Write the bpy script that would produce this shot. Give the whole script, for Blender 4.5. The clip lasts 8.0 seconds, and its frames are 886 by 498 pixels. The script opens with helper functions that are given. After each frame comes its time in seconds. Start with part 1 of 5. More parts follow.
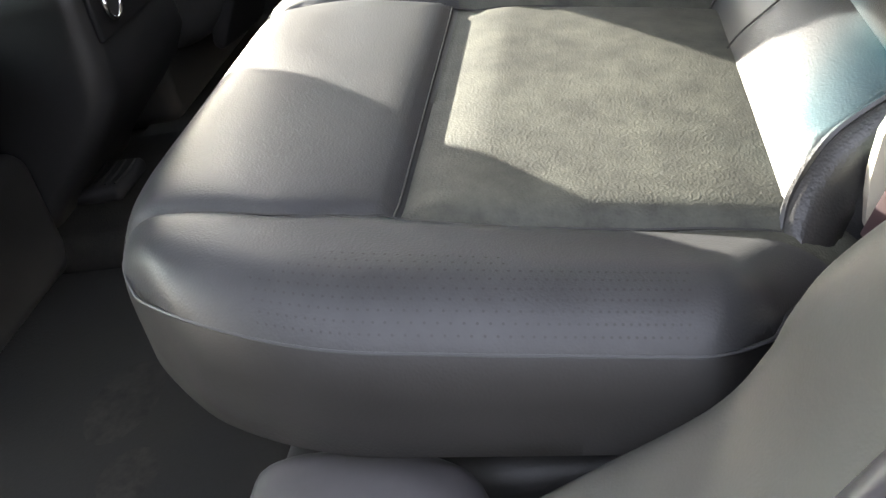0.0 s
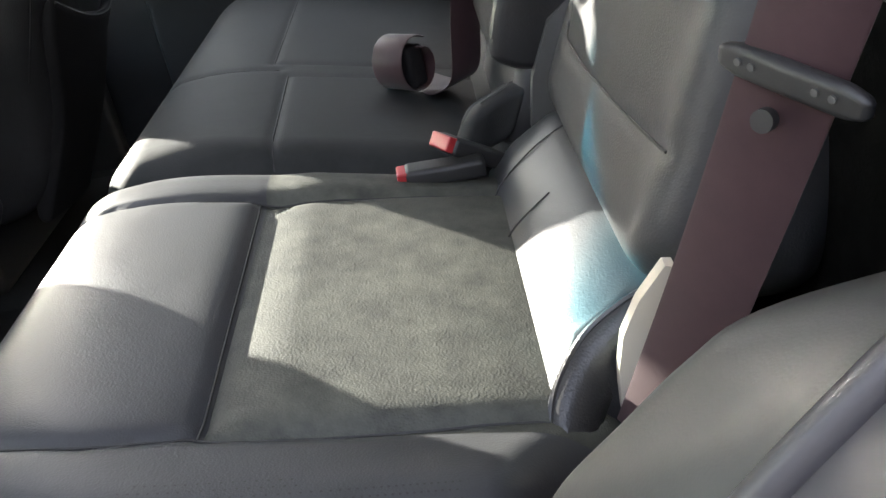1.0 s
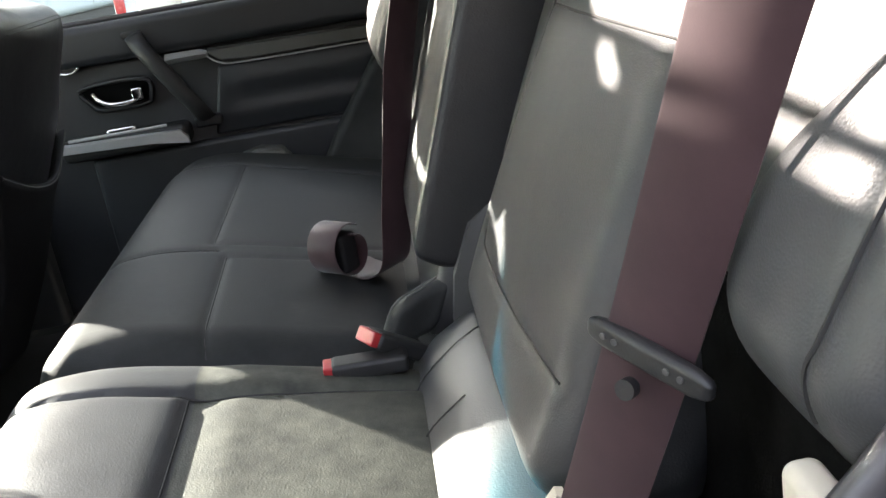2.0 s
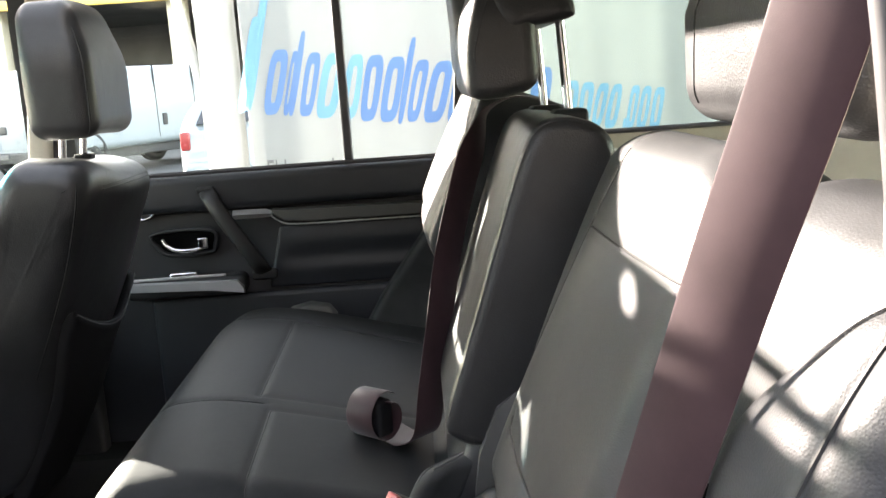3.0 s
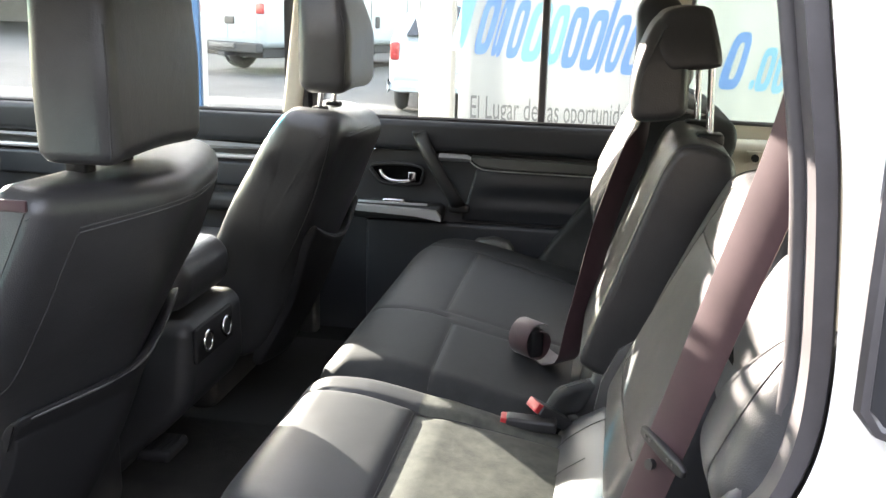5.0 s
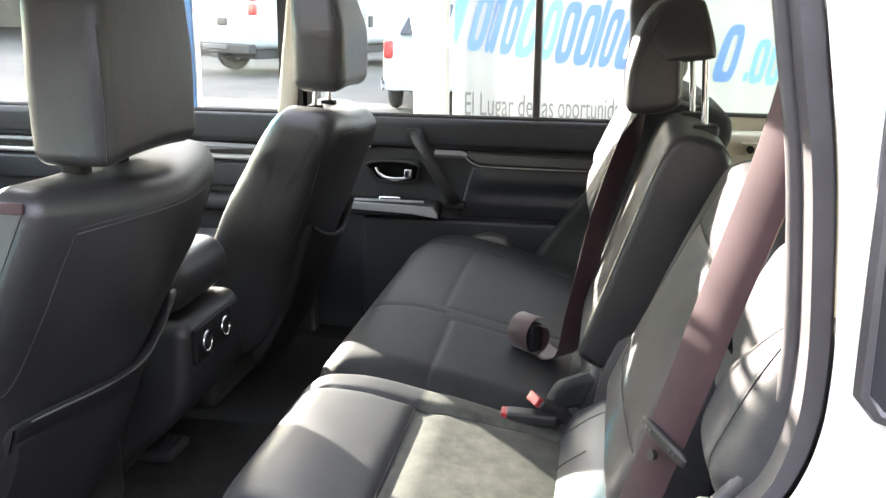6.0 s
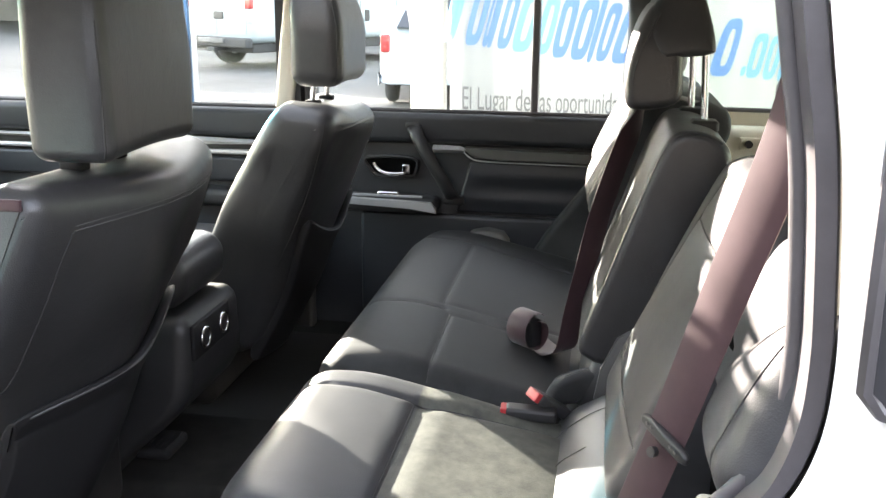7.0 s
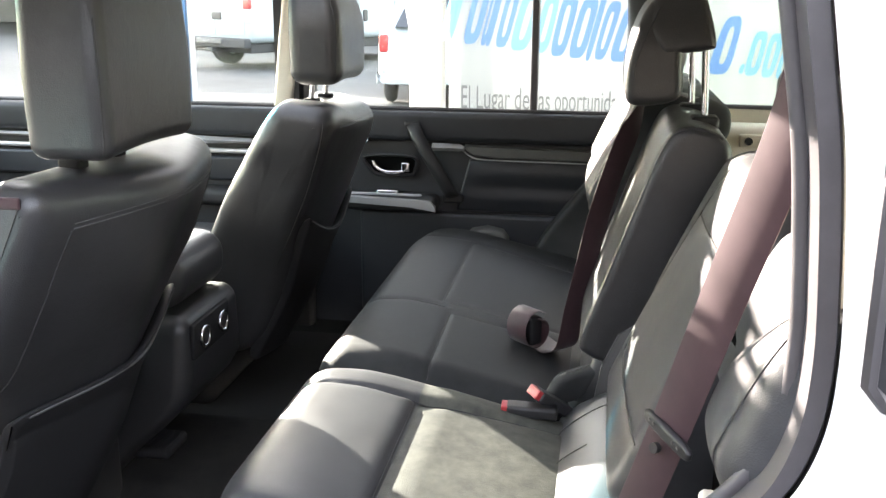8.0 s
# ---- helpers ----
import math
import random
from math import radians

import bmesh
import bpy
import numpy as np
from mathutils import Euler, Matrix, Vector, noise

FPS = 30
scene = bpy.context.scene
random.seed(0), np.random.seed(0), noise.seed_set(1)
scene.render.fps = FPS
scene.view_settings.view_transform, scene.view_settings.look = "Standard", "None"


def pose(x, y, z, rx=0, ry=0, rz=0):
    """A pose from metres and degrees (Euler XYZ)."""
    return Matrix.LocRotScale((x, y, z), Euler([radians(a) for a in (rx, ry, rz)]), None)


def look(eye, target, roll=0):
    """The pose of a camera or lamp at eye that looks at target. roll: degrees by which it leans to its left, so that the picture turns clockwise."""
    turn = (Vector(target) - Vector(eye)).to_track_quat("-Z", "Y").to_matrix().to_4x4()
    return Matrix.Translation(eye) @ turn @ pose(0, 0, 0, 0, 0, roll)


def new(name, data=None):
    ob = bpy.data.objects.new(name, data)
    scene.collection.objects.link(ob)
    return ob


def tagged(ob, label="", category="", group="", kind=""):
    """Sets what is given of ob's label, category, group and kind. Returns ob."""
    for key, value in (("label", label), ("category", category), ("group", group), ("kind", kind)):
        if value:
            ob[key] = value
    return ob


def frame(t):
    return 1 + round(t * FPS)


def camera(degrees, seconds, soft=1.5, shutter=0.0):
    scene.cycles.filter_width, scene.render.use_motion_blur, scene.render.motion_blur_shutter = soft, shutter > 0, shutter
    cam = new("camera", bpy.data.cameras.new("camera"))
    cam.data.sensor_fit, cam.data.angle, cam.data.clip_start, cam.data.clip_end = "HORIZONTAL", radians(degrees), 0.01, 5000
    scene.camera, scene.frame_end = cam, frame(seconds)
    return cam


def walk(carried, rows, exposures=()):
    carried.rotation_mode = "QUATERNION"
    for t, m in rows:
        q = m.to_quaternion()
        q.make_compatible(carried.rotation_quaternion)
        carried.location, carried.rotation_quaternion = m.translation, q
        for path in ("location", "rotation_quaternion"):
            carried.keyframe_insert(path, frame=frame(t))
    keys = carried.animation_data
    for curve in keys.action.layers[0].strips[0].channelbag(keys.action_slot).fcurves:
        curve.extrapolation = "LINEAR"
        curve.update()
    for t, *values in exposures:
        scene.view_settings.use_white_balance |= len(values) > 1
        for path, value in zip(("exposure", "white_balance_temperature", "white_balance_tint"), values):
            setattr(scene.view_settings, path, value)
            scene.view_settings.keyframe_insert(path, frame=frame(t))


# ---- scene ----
from mathutils.bvhtree import BVHTree

cam = camera(49.2, 8.0)
PATH = [
    (0, (0.267, -1.086, 1.22), (-0.139, 0.569, 0.173), -13.5),
    (0.5, (0.29, -1.09, 1.247), (0.076, 0.632, 0.253), -12.0),
    (1, (0.321, -1.102, 1.287), (0.236, 0.682, 0.387), -12.2),
    (1.5, (0.339, -1.115, 1.313), (0.359, 0.725, 0.528), -11.5),
    (2, (0.358, -1.121, 1.352), (0.423, 0.763, 0.684), -9.7),
    (2.2, (0.362, -1.139, 1.369), (0.447, 0.765, 0.762), -9.0),
    (3.3, (0.35, -1.259, 1.425), (0.301, 0.721, 1.147), -1.2),
    (3.5, (0.351, -1.305, 1.439), (0.227, 0.675, 1.186), 0.9),
    (3.7, (0.350, -1.379, 1.459), (0.131, 0.583, 1.137), 1.4),
    (4, (0.366, -1.44, 1.488), (0.107, 0.505, 1.1), 2.3),
    (4.5, (0.389, -1.54, 1.541), (0.101, 0.381, 1.068), 2.8),
    (4.7, (0.391, -1.567, 1.552), (0.073, 0.341, 1.043), 2.0),
    (5.8, (0.392, -1.590, 1.552), (0.060, 0.315, 1.043), 0.7),
    (6, (0.391, -1.583, 1.549), (0.063, 0.322, 1.036), 0.5),
    (6.5, (0.387, -1.583, 1.551), (0.061, 0.322, 1.036), 0.6),
    (7, (0.387, -1.58, 1.551), (0.066, 0.323, 1.026), 0.5),
    (7.5, (0.388, -1.578, 1.548), (0.065, 0.327, 1.029), 0.4),
    (8, (0.385, -1.577, 1.546), (0.066, 0.326, 1.021), 0.3),
]
EXPOSURES = [(0.0, 4.58, 7600, 17), (0.5, 4.7, 7500, 16), (1.0, 4.18, 7200, 17), (1.5, 4.05, 7150, 16), (2.0, 4.28, 7250, 16), (3.5, 4.28, 7450, 18), (4.0, 3.97, 7450, 18), (4.5, 4.24, 7450, 18), (6.0, 4.67, 7420, 18), (8.0, 4.67, 7420, 18)]
walk(cam, [(t, look(eye, target, roll)) for t, eye, target, roll in PATH], EXPOSURES)

# ---- daylight: a low sun from the far front side of the car ----
SUN_TRAVEL = Vector((1.0, -0.95, 0.0)).normalized()
SUN_ELEV = 16.6
sun_dir = Vector((SUN_TRAVEL.x, SUN_TRAVEL.y, -math.tan(radians(SUN_ELEV)))).normalized()
sun_data = bpy.data.lights.new("sun", "SUN")
sun_data.energy, sun_data.angle, sun_data.color = 2.6, radians(0.5), (1.0, 0.985, 0.945)
sun = new("sun", sun_data)
sun.matrix_world = Matrix.Translation((-20, 20, 10)) @ sun_dir.to_track_quat("-Z", "Y").to_matrix().to_4x4()
world = bpy.data.worlds.new("sky")
scene.world = world
world.use_nodes = True
wn = world.node_tree.nodes
sky = wn.new("ShaderNodeTexSky")
sky.sky_type, sky.sun_disc = "NISHITA", False
sky.sun_elevation, sky.sun_rotation = radians(SUN_ELEV), math.atan2(-SUN_TRAVEL.x, -SUN_TRAVEL.y)
wn["Background"].inputs["Strength"].default_value = 0.15
haze = wn.new("ShaderNodeHueSaturation")
haze.inputs["Saturation"].default_value = 0.6
world.node_tree.links.new(sky.outputs["Color"], haze.inputs["Color"])
world.node_tree.links.new(haze.outputs["Color"], wn["Background"].inputs["Color"])


# ---- materials ----
def mat(name, col, rough=0.5, metal=0.0, var=0.2, scale=6.0, bump=0.15, bscale=400.0, bdist=0.0006, spec=0.5,
        col2=None, cells=False, coat=0.0, sheen=0.0, rvar=0.12, folds=0.0):
    """A surface with large blotches, fine grain and a fine relief."""
    m = bpy.data.materials.new(name)
    m.use_nodes = True
    n, l = m.node_tree.nodes, m.node_tree.links
    b = n["Principled BSDF"]
    tc = n.new("ShaderNodeTexCoord")
    big = n.new("ShaderNodeTexNoise")
    big.inputs["Scale"].default_value, big.inputs["Detail"].default_value, big.inputs["Roughness"].default_value = scale, 6.0, 0.65
    l.new(tc.outputs["Object"], big.inputs["Vector"])
    ramp = n.new("ShaderNodeMix")
    ramp.data_type = "RGBA"
    c2 = col2 if col2 else tuple(min(1.0, c * (1 + var) + 0.01 * var) for c in col)
    c1 = col if col2 else tuple(c * (1 - var) for c in col)
    ramp.inputs[6].default_value, ramp.inputs[7].default_value = (*c1, 1), (*c2, 1)
    stretch = n.new("ShaderNodeMapRange")
    stretch.inputs["From Min"].default_value, stretch.inputs["From Max"].default_value = 0.32, 0.68
    l.new(big.outputs["Fac"], stretch.inputs["Value"])
    l.new(stretch.outputs["Result"], ramp.inputs[0])
    l.new(ramp.outputs[2], b.inputs["Base Color"])
    rr = n.new("ShaderNodeMapRange")
    rr.inputs["To Min"].default_value, rr.inputs["To Max"].default_value = max(0.02, rough - rvar), min(1.0, rough + rvar)
    l.new(big.outputs["Fac"], rr.inputs["Value"])
    l.new(rr.outputs["Result"], b.inputs["Roughness"])
    b.inputs["Metallic"].default_value = metal
    b.inputs["Specular IOR Level"].default_value = spec
    b.inputs["Coat Weight"].default_value = coat
    b.inputs["Sheen Weight"].default_value = sheen
    if bump:
        if cells:
            fine = n.new("ShaderNodeTexVoronoi")
            fine.feature = "SMOOTH_F1"
            out = fine.outputs["Distance"]
        else:
            fine = n.new("ShaderNodeTexNoise")
            fine.inputs["Detail"].default_value = 3.0
            out = fine.outputs["Fac"]
        fine.inputs["Scale"].default_value = bscale
        l.new(tc.outputs["Object"], fine.inputs["Vector"])
        bp = n.new("ShaderNodeBump")
        bp.inputs["Strength"].default_value, bp.inputs["Distance"].default_value = bump, bdist
        l.new(out, bp.inputs["Height"])
        l.new(bp.outputs["Normal"], b.inputs["Normal"])
        if folds:
            soft = n.new("ShaderNodeTexNoise")
            soft.inputs["Scale"].default_value, soft.inputs["Detail"].default_value, soft.inputs["Distortion"].default_value = 38.0, 4.0, 0.6
            l.new(tc.outputs["Object"], soft.inputs["Vector"])
            fb = n.new("ShaderNodeBump")
            fb.inputs["Strength"].default_value, fb.inputs["Distance"].default_value = folds, 0.004
            l.new(soft.outputs["Fac"], fb.inputs["Height"])
            l.new(fb.outputs["Normal"], bp.inputs["Normal"])
    return m


def glass_mat(name, tint):
    m = bpy.data.materials.new(name)
    m.use_nodes = True
    n, l = m.node_tree.nodes, m.node_tree.links
    tr, gl, mix, fr = (n.new(k) for k in ("ShaderNodeBsdfTransparent", "ShaderNodeBsdfGlossy", "ShaderNodeMixShader", "ShaderNodeFresnel"))
    tr.inputs["Color"].default_value = (*tint, 1)
    gl.inputs["Roughness"].default_value = 0.02
    fr.inputs["IOR"].default_value = 1.2
    l.new(fr.outputs["Fac"], mix.inputs["Fac"])
    l.new(tr.outputs["BSDF"], mix.inputs[1])
    l.new(gl.outputs["BSDF"], mix.inputs[2])
    l.new(mix.outputs["Shader"], n["Material Output"].inputs["Surface"])
    return m


def shade_band_mat(name, tint, band, axes):
    """Window glass with a blue-green tint that fades in along the axes and darkens above."""
    m = glass_mat(name, tint)
    n, l = m.node_tree.nodes, m.node_tree.links
    tc, xyz = n.new("ShaderNodeTexCoord"), n.new("ShaderNodeSeparateXYZ")
    l.new(tc.outputs["Object"], xyz.inputs["Vector"])
    fade = []
    for axis, a, b in axes:
        r = n.new("ShaderNodeMapRange")
        r.interpolation_type = "SMOOTHSTEP"
        r.inputs["From Min"].default_value, r.inputs["From Max"].default_value = min(a, b), max(a, b)
        r.inputs["To Min"].default_value, r.inputs["To Max"].default_value = (0.0, 1.0) if a < b else (1.0, 0.0)
        l.new(xyz.outputs[axis], r.inputs["Value"])
        fade.append(r)
    amount = fade[0].outputs["Result"]
    for r in fade[1:]:
        both = n.new("ShaderNodeMath")
        both.operation = "MULTIPLY"
        l.new(amount, both.inputs[0])
        l.new(r.outputs["Result"], both.inputs[1])
        amount = both.outputs["Value"]
    mix = n.new("ShaderNodeMix")
    mix.data_type = "RGBA"
    mix.inputs[6].default_value, mix.inputs[7].default_value = (*tint, 1), (*band, 1)
    l.new(amount, mix.inputs[0])
    top = n.new("ShaderNodeMix")
    top.data_type = "RGBA"
    top.inputs[7].default_value = (*(c * 0.15 for c in band), 1)
    edge = n.new("ShaderNodeMapRange")
    edge.inputs["From Min"].default_value, edge.inputs["From Max"].default_value = axes[-1][2] + 0.005, axes[-1][2] + 0.025
    l.new(xyz.outputs["Z"], edge.inputs["Value"])
    both_top = n.new("ShaderNodeMath")
    both_top.operation = "MULTIPLY"
    l.new(edge.outputs["Result"], both_top.inputs[0])
    l.new(amount, both_top.inputs[1])
    l.new(both_top.outputs["Value"], top.inputs[0])
    l.new(mix.outputs[2], top.inputs[6])
    l.new(top.outputs[2], n["Transparent BSDF"].inputs["Color"])
    return m


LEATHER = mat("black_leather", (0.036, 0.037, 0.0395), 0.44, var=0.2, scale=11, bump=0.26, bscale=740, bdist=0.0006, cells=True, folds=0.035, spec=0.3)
# Darker copy of the leather: the far seat's shade is put into its colour.
LEATHER_SHADED = mat("shaded_black_leather", (0.022, 0.023, 0.0235), 0.6, var=0.25, spec=0.15, scale=9, bump=0.35, bscale=760, bdist=0.0006, cells=True, folds=0.09)
LEATHER_DUSTY = mat("dusty_leather", (0.038, 0.039, 0.035), 0.66, scale=36, bump=0.42, bscale=640, bdist=0.0007, cells=True, col2=(0.080, 0.083, 0.069), folds=0.10, spec=0.25)
LEATHER_SMOOTH = mat("smooth_leather", (0.0235, 0.0235, 0.0248), 0.38, var=0.2, scale=7, bump=0.4, bscale=650, bdist=0.0006, cells=True, folds=0.14)
# Darker material for the near cushion's faces below the piping.
SIDE_DARK = mat("dark_cushion_side", (0.017, 0.0165, 0.0165), 0.5, var=0.2, scale=9, bump=0.2, bscale=740, bdist=0.0005, cells=True, spec=0.35)
DOOR_SKIN = mat("black_door_skin", (0.016, 0.0178, 0.0215), 0.45, var=0.15, scale=7, bump=0.2, bscale=700, bdist=0.0004, cells=True)
SHELL = mat("black_shell", (0.010, 0.010, 0.011), 0.7, var=0.2, scale=9, bump=0.2, bscale=600, bdist=0.0004, spec=0.25)
# Near-black that paints the shade of a deep gap and recess.
VOID_BLACK = mat("void_black", (0.0035, 0.0035, 0.0035), 1.0, var=0.3, scale=40, bump=0.5, bscale=500, bdist=0.001, spec=0.0)
THREAD = mat("black_grey_thread", (0.055, 0.055, 0.055), 0.6, var=0.2, scale=300, bump=0.0)
SEAM = mat("dark_thread", (0.02, 0.02, 0.02), 0.7, bump=0.0)
PLASTIC = mat("black_plastic", (0.015, 0.015, 0.016), 0.5, var=0.2, scale=8, bump=0.25, bscale=700, bdist=0.0004, cells=True)
PLASTIC_GREY = mat("grey_plastic", (0.075, 0.075, 0.072), 0.55, var=0.15, scale=6, bump=0.2, bscale=600, bdist=0.0004, cells=True)
TRIM_DARK = mat("sill_plastic", (0.052, 0.051, 0.048), 0.5, var=0.22, scale=5, bump=0.2, bscale=700, bdist=0.0003, cells=True)
RUBBER = mat("rubber_seal", (0.055, 0.052, 0.055), 0.42, var=0.2, scale=10, bump=0.1, bscale=200)
CREAM = mat("cream_trim", (0.50, 0.455, 0.37), 0.7, var=0.08, scale=5, bump=0.15, bscale=500, bdist=0.0004)
HEADLINER = mat("cream_headliner", (0.52, 0.475, 0.39), 0.9, var=0.07, scale=4, bump=0.3, bscale=900, bdist=0.0006)
CARPET = mat("dark_carpet", (0.008, 0.008, 0.008), 1.0, var=0.4, scale=5, bump=0.8, bscale=500, bdist=0.003, spec=0.05, col2=(0.024, 0.023, 0.021))
MAT_RUBBER = mat("mat_rubber", (0.012, 0.012, 0.012), 0.9, var=0.3, scale=8, bump=0.4, bscale=300, bdist=0.001, spec=0.15, col2=(0.015, 0.0145, 0.013))
CHROME = mat("chrome", (0.75, 0.75, 0.76), 0.12, metal=1.0, var=0.03, bump=0.0, rvar=0.04)
SILVER = mat("silver_paint", (0.55, 0.55, 0.56), 0.33, metal=0.6, var=0.06, bump=0.1, bscale=900, bdist=0.0001)
BELT = mat("maroon_webbing", (0.042, 0.0205, 0.0235), 0.5, var=0.15, scale=24, bump=0.12, bscale=1100, bdist=0.0003, spec=0.2, sheen=0.14)
RED = mat("red_plastic", (0.36, 0.022, 0.026), 0.4, var=0.1, bump=0.0)
PAINT = mat("white_car_paint", (0.8, 0.81, 0.8), 0.25, var=0.02, bump=0.0, coat=0.4)
DARK_GLASS = mat("dark_glass", (0.02, 0.022, 0.026), 0.06, var=0.1, bump=0.0, rvar=0.02)
GLASS = glass_mat("window_glass", (0.92, 0.96, 0.95))
# Tint added to the door glass to colour and cut off sun patches.
GLASS_SUN_TINT = shade_band_mat("sun_tint_glass", (0.92, 0.96, 0.95), (0.10, 0.42, 0.50), (("X", -0.28, -0.21), ("X", 0.03, -0.02), ("Z", 0.93, 0.985)))
GLASS_SCREEN = shade_band_mat("windscreen_glass", (0.86, 0.93, 0.90), (0.16, 0.50, 0.58), (("Z", 0.36, 0.46),))
GLASS_ROOF = glass_mat("roof_glass", (0.85, 0.86, 0.84))
GLASS_REAR = glass_mat("tinted_glass", (0.84, 0.92, 0.87))
ASPHALT = mat("yard_concrete", (0.055, 0.054, 0.051), 0.9, var=0.35, scale=0.8, bump=0.5, bscale=60, bdist=0.01)
CONCRETE = mat("dark_concrete", (0.09, 0.088, 0.085), 0.9, var=0.3, scale=0.6, bump=0.3, bscale=12, bdist=0.02)
# Colour of the added wall that dims the light through the doorway.
BLOCKER_DARK = mat("dark_blocker", (0.020, 0.020, 0.020), 0.9, var=0.3, scale=0.6, bump=0.3, bscale=12, bdist=0.02)
BEIGE_WALL = mat("beige_concrete", (0.42, 0.38, 0.3), 0.85, var=0.12, scale=1.0, bump=0.3, bscale=20, bdist=0.01)
YELLOW = mat("yellow_beam", (0.62, 0.42, 0.1), 0.6, var=0.15, scale=2, bump=0.0)
BLUE_PAINT = mat("blue_paint", (0.016, 0.062, 0.135), 0.5, var=0.15, scale=3, bump=0.1, bscale=80, bdist=0.001)
VAN_PAINT = mat("van_paint", (0.20, 0.225, 0.235), 0.3, var=0.05, scale=1.5, bump=0.0, coat=0.3)
LAMP_RED = mat("tail_lamp_red", (0.22, 0.02, 0.02), 0.25, var=0.2, scale=20, bump=0.0)
TYRE = mat("tyre", (0.025, 0.025, 0.025), 0.8, var=0.2, bump=0.2, bscale=80)
SILVER_CAR = mat("silver_car_paint", (0.24, 0.245, 0.255), 0.3, metal=0.3, var=0.05, bump=0.0)
POLE_WHITE = mat("white_pole", (0.27, 0.265, 0.25), 0.5, var=0.1, scale=4, bump=0.1, bscale=60)


def banner_mat(name, col, glow):
    """Printed vinyl that lets the light behind it through."""
    m = mat(name, col, 0.55, var=0.06, scale=1.6, bump=0.25, bscale=3.0, bdist=0.03)
    n, l = m.node_tree.nodes, m.node_tree.links
    t = n.new("ShaderNodeBsdfTranslucent")
    t.inputs["Color"].default_value = (*col, 1)
    mix = n.new("ShaderNodeMixShader")
    mix.inputs["Fac"].default_value = glow
    l.new(n["Principled BSDF"].outputs["BSDF"], mix.inputs[1])
    l.new(t.outputs["BSDF"], mix.inputs[2])
    l.new(mix.outputs["Shader"], n["Material Output"].inputs["Surface"])
    return m


VINYL = banner_mat("white_vinyl", (0.25, 0.252, 0.248), 0.5)
PRINT_BLUE = banner_mat("blue_print", (0.065, 0.145, 0.31), 0.4)
PRINT_CYAN = banner_mat("light_blue_print", (0.10, 0.25, 0.36), 0.4)
PRINT_GREY = banner_mat("grey_print", (0.10, 0.10, 0.10), 0.4)


# ---- builders ----
def thing(name, at, label="", category="", group="", kind=""):
    ob = new(name)
    ob.location = at
    ob.empty_display_size = 0.05
    return tagged(ob, label, category, group, kind)


def base_of(ob):
    v = Vector((0, 0, 0))
    while ob:
        v += ob.location
        ob = ob.parent
    return v


def part(name, bm, material, parent=None, label="", smooth=True):
    """One mesh object from a bmesh in world places."""
    me = bpy.data.meshes.new(name)
    if parent:
        bmesh.ops.translate(bm, verts=bm.verts, vec=-base_of(parent))
    bmesh.ops.recalc_face_normals(bm, faces=bm.faces)
    bm.to_mesh(me)
    bm.free()
    for m in (material if isinstance(material, (list, tuple)) else (material,)):
        me.materials.append(m)
    if smooth:
        me.polygons.foreach_set("use_smooth", [True] * len(me.polygons))
    ob = new(name, me)
    if parent:
        ob.parent = parent
    if smooth:
        me.set_sharp_from_angle(angle=radians(50))
    if label:
        ob["label"] = label
    return ob


def structure(name, bm, material, label, category, smooth=True):
    return tagged(part(name, bm, material, None, "", smooth), label, category, "", "structure")


def rbox(lo, hi, r=0.02, seg=4, div=(1, 1, 1), deform=None, m=None):
    """A box with rounded edges between two corners, bent by deform and set by m."""
    lo, hi = Vector(lo), Vector(hi)
    c, h = (lo + hi) / 2, (hi - lo) / 2
    r = min(r, h.x * 0.999, h.y * 0.999, h.z * 0.999)
    axes = []
    for k in range(3):
        a = h[k] - r
        inner = [-a + 2 * a * i / div[k] for i in range(div[k] + 1)] if a > 1e-6 else [0.0]
        rim = [a + r * math.tan(math.pi / 4 * i / seg) for i in range(1, seg + 1)]
        axes.append([-q for q in reversed(rim)] + inner + rim)
    n = [len(a) - 1 for a in axes]
    bm = bmesh.new()
    verts = {}

    def at(i, j, k):
        key = (i, j, k)
        if key not in verts:
            p = Vector((axes[0][i], axes[1][j], axes[2][k]))
            q = Vector([max(-(h[d] - r), min(h[d] - r, p[d])) for d in range(3)])
            d = p - q
            p = q + d.normalized() * r if d.length > 1e-9 else p
            if deform:
                p = Vector(deform(p))
            p = p + c
            verts[key] = bm.verts.new(m @ p if m else p)
        return verts[key]

    for d in range(3):
        e, f = [x for x in range(3) if x != d]
        for side in (0, n[d]):
            for i in range(n[e]):
                for j in range(n[f]):
                    quad = []
                    for a, b in ((i, j), (i + 1, j), (i + 1, j + 1), (i, j + 1)):
                        key = [0, 0, 0]
                        key[d], key[e], key[f] = side, a, b
                        quad.append(at(*key))
                    bm.faces.new(quad)
    return bm


def smooth_line(pts, n=8, closed=False):
    """A Catmull-Rom line through the points."""
    pts = [Vector(p) for p in pts]
    out = []
    k = len(pts)
    for i in range(k if closed else k - 1):
        if closed:
            a, b, c, d = pts[i - 1], pts[i], pts[(i + 1) % k], pts[(i + 2) % k]
        else:
            a, b, c, d = pts[max(i - 1, 0)], pts[i], pts[i + 1], pts[min(i + 2, k - 1)]
        for j in range(n):
            t = j / n
            out.append(0.5 * ((2 * b) + (c - a) * t + (2 * a - 5 * b + 4 * c - d) * t * t + (3 * b - a - 3 * c + d) * t ** 3))
    if not closed:
        out.append(pts[-1])
    return out


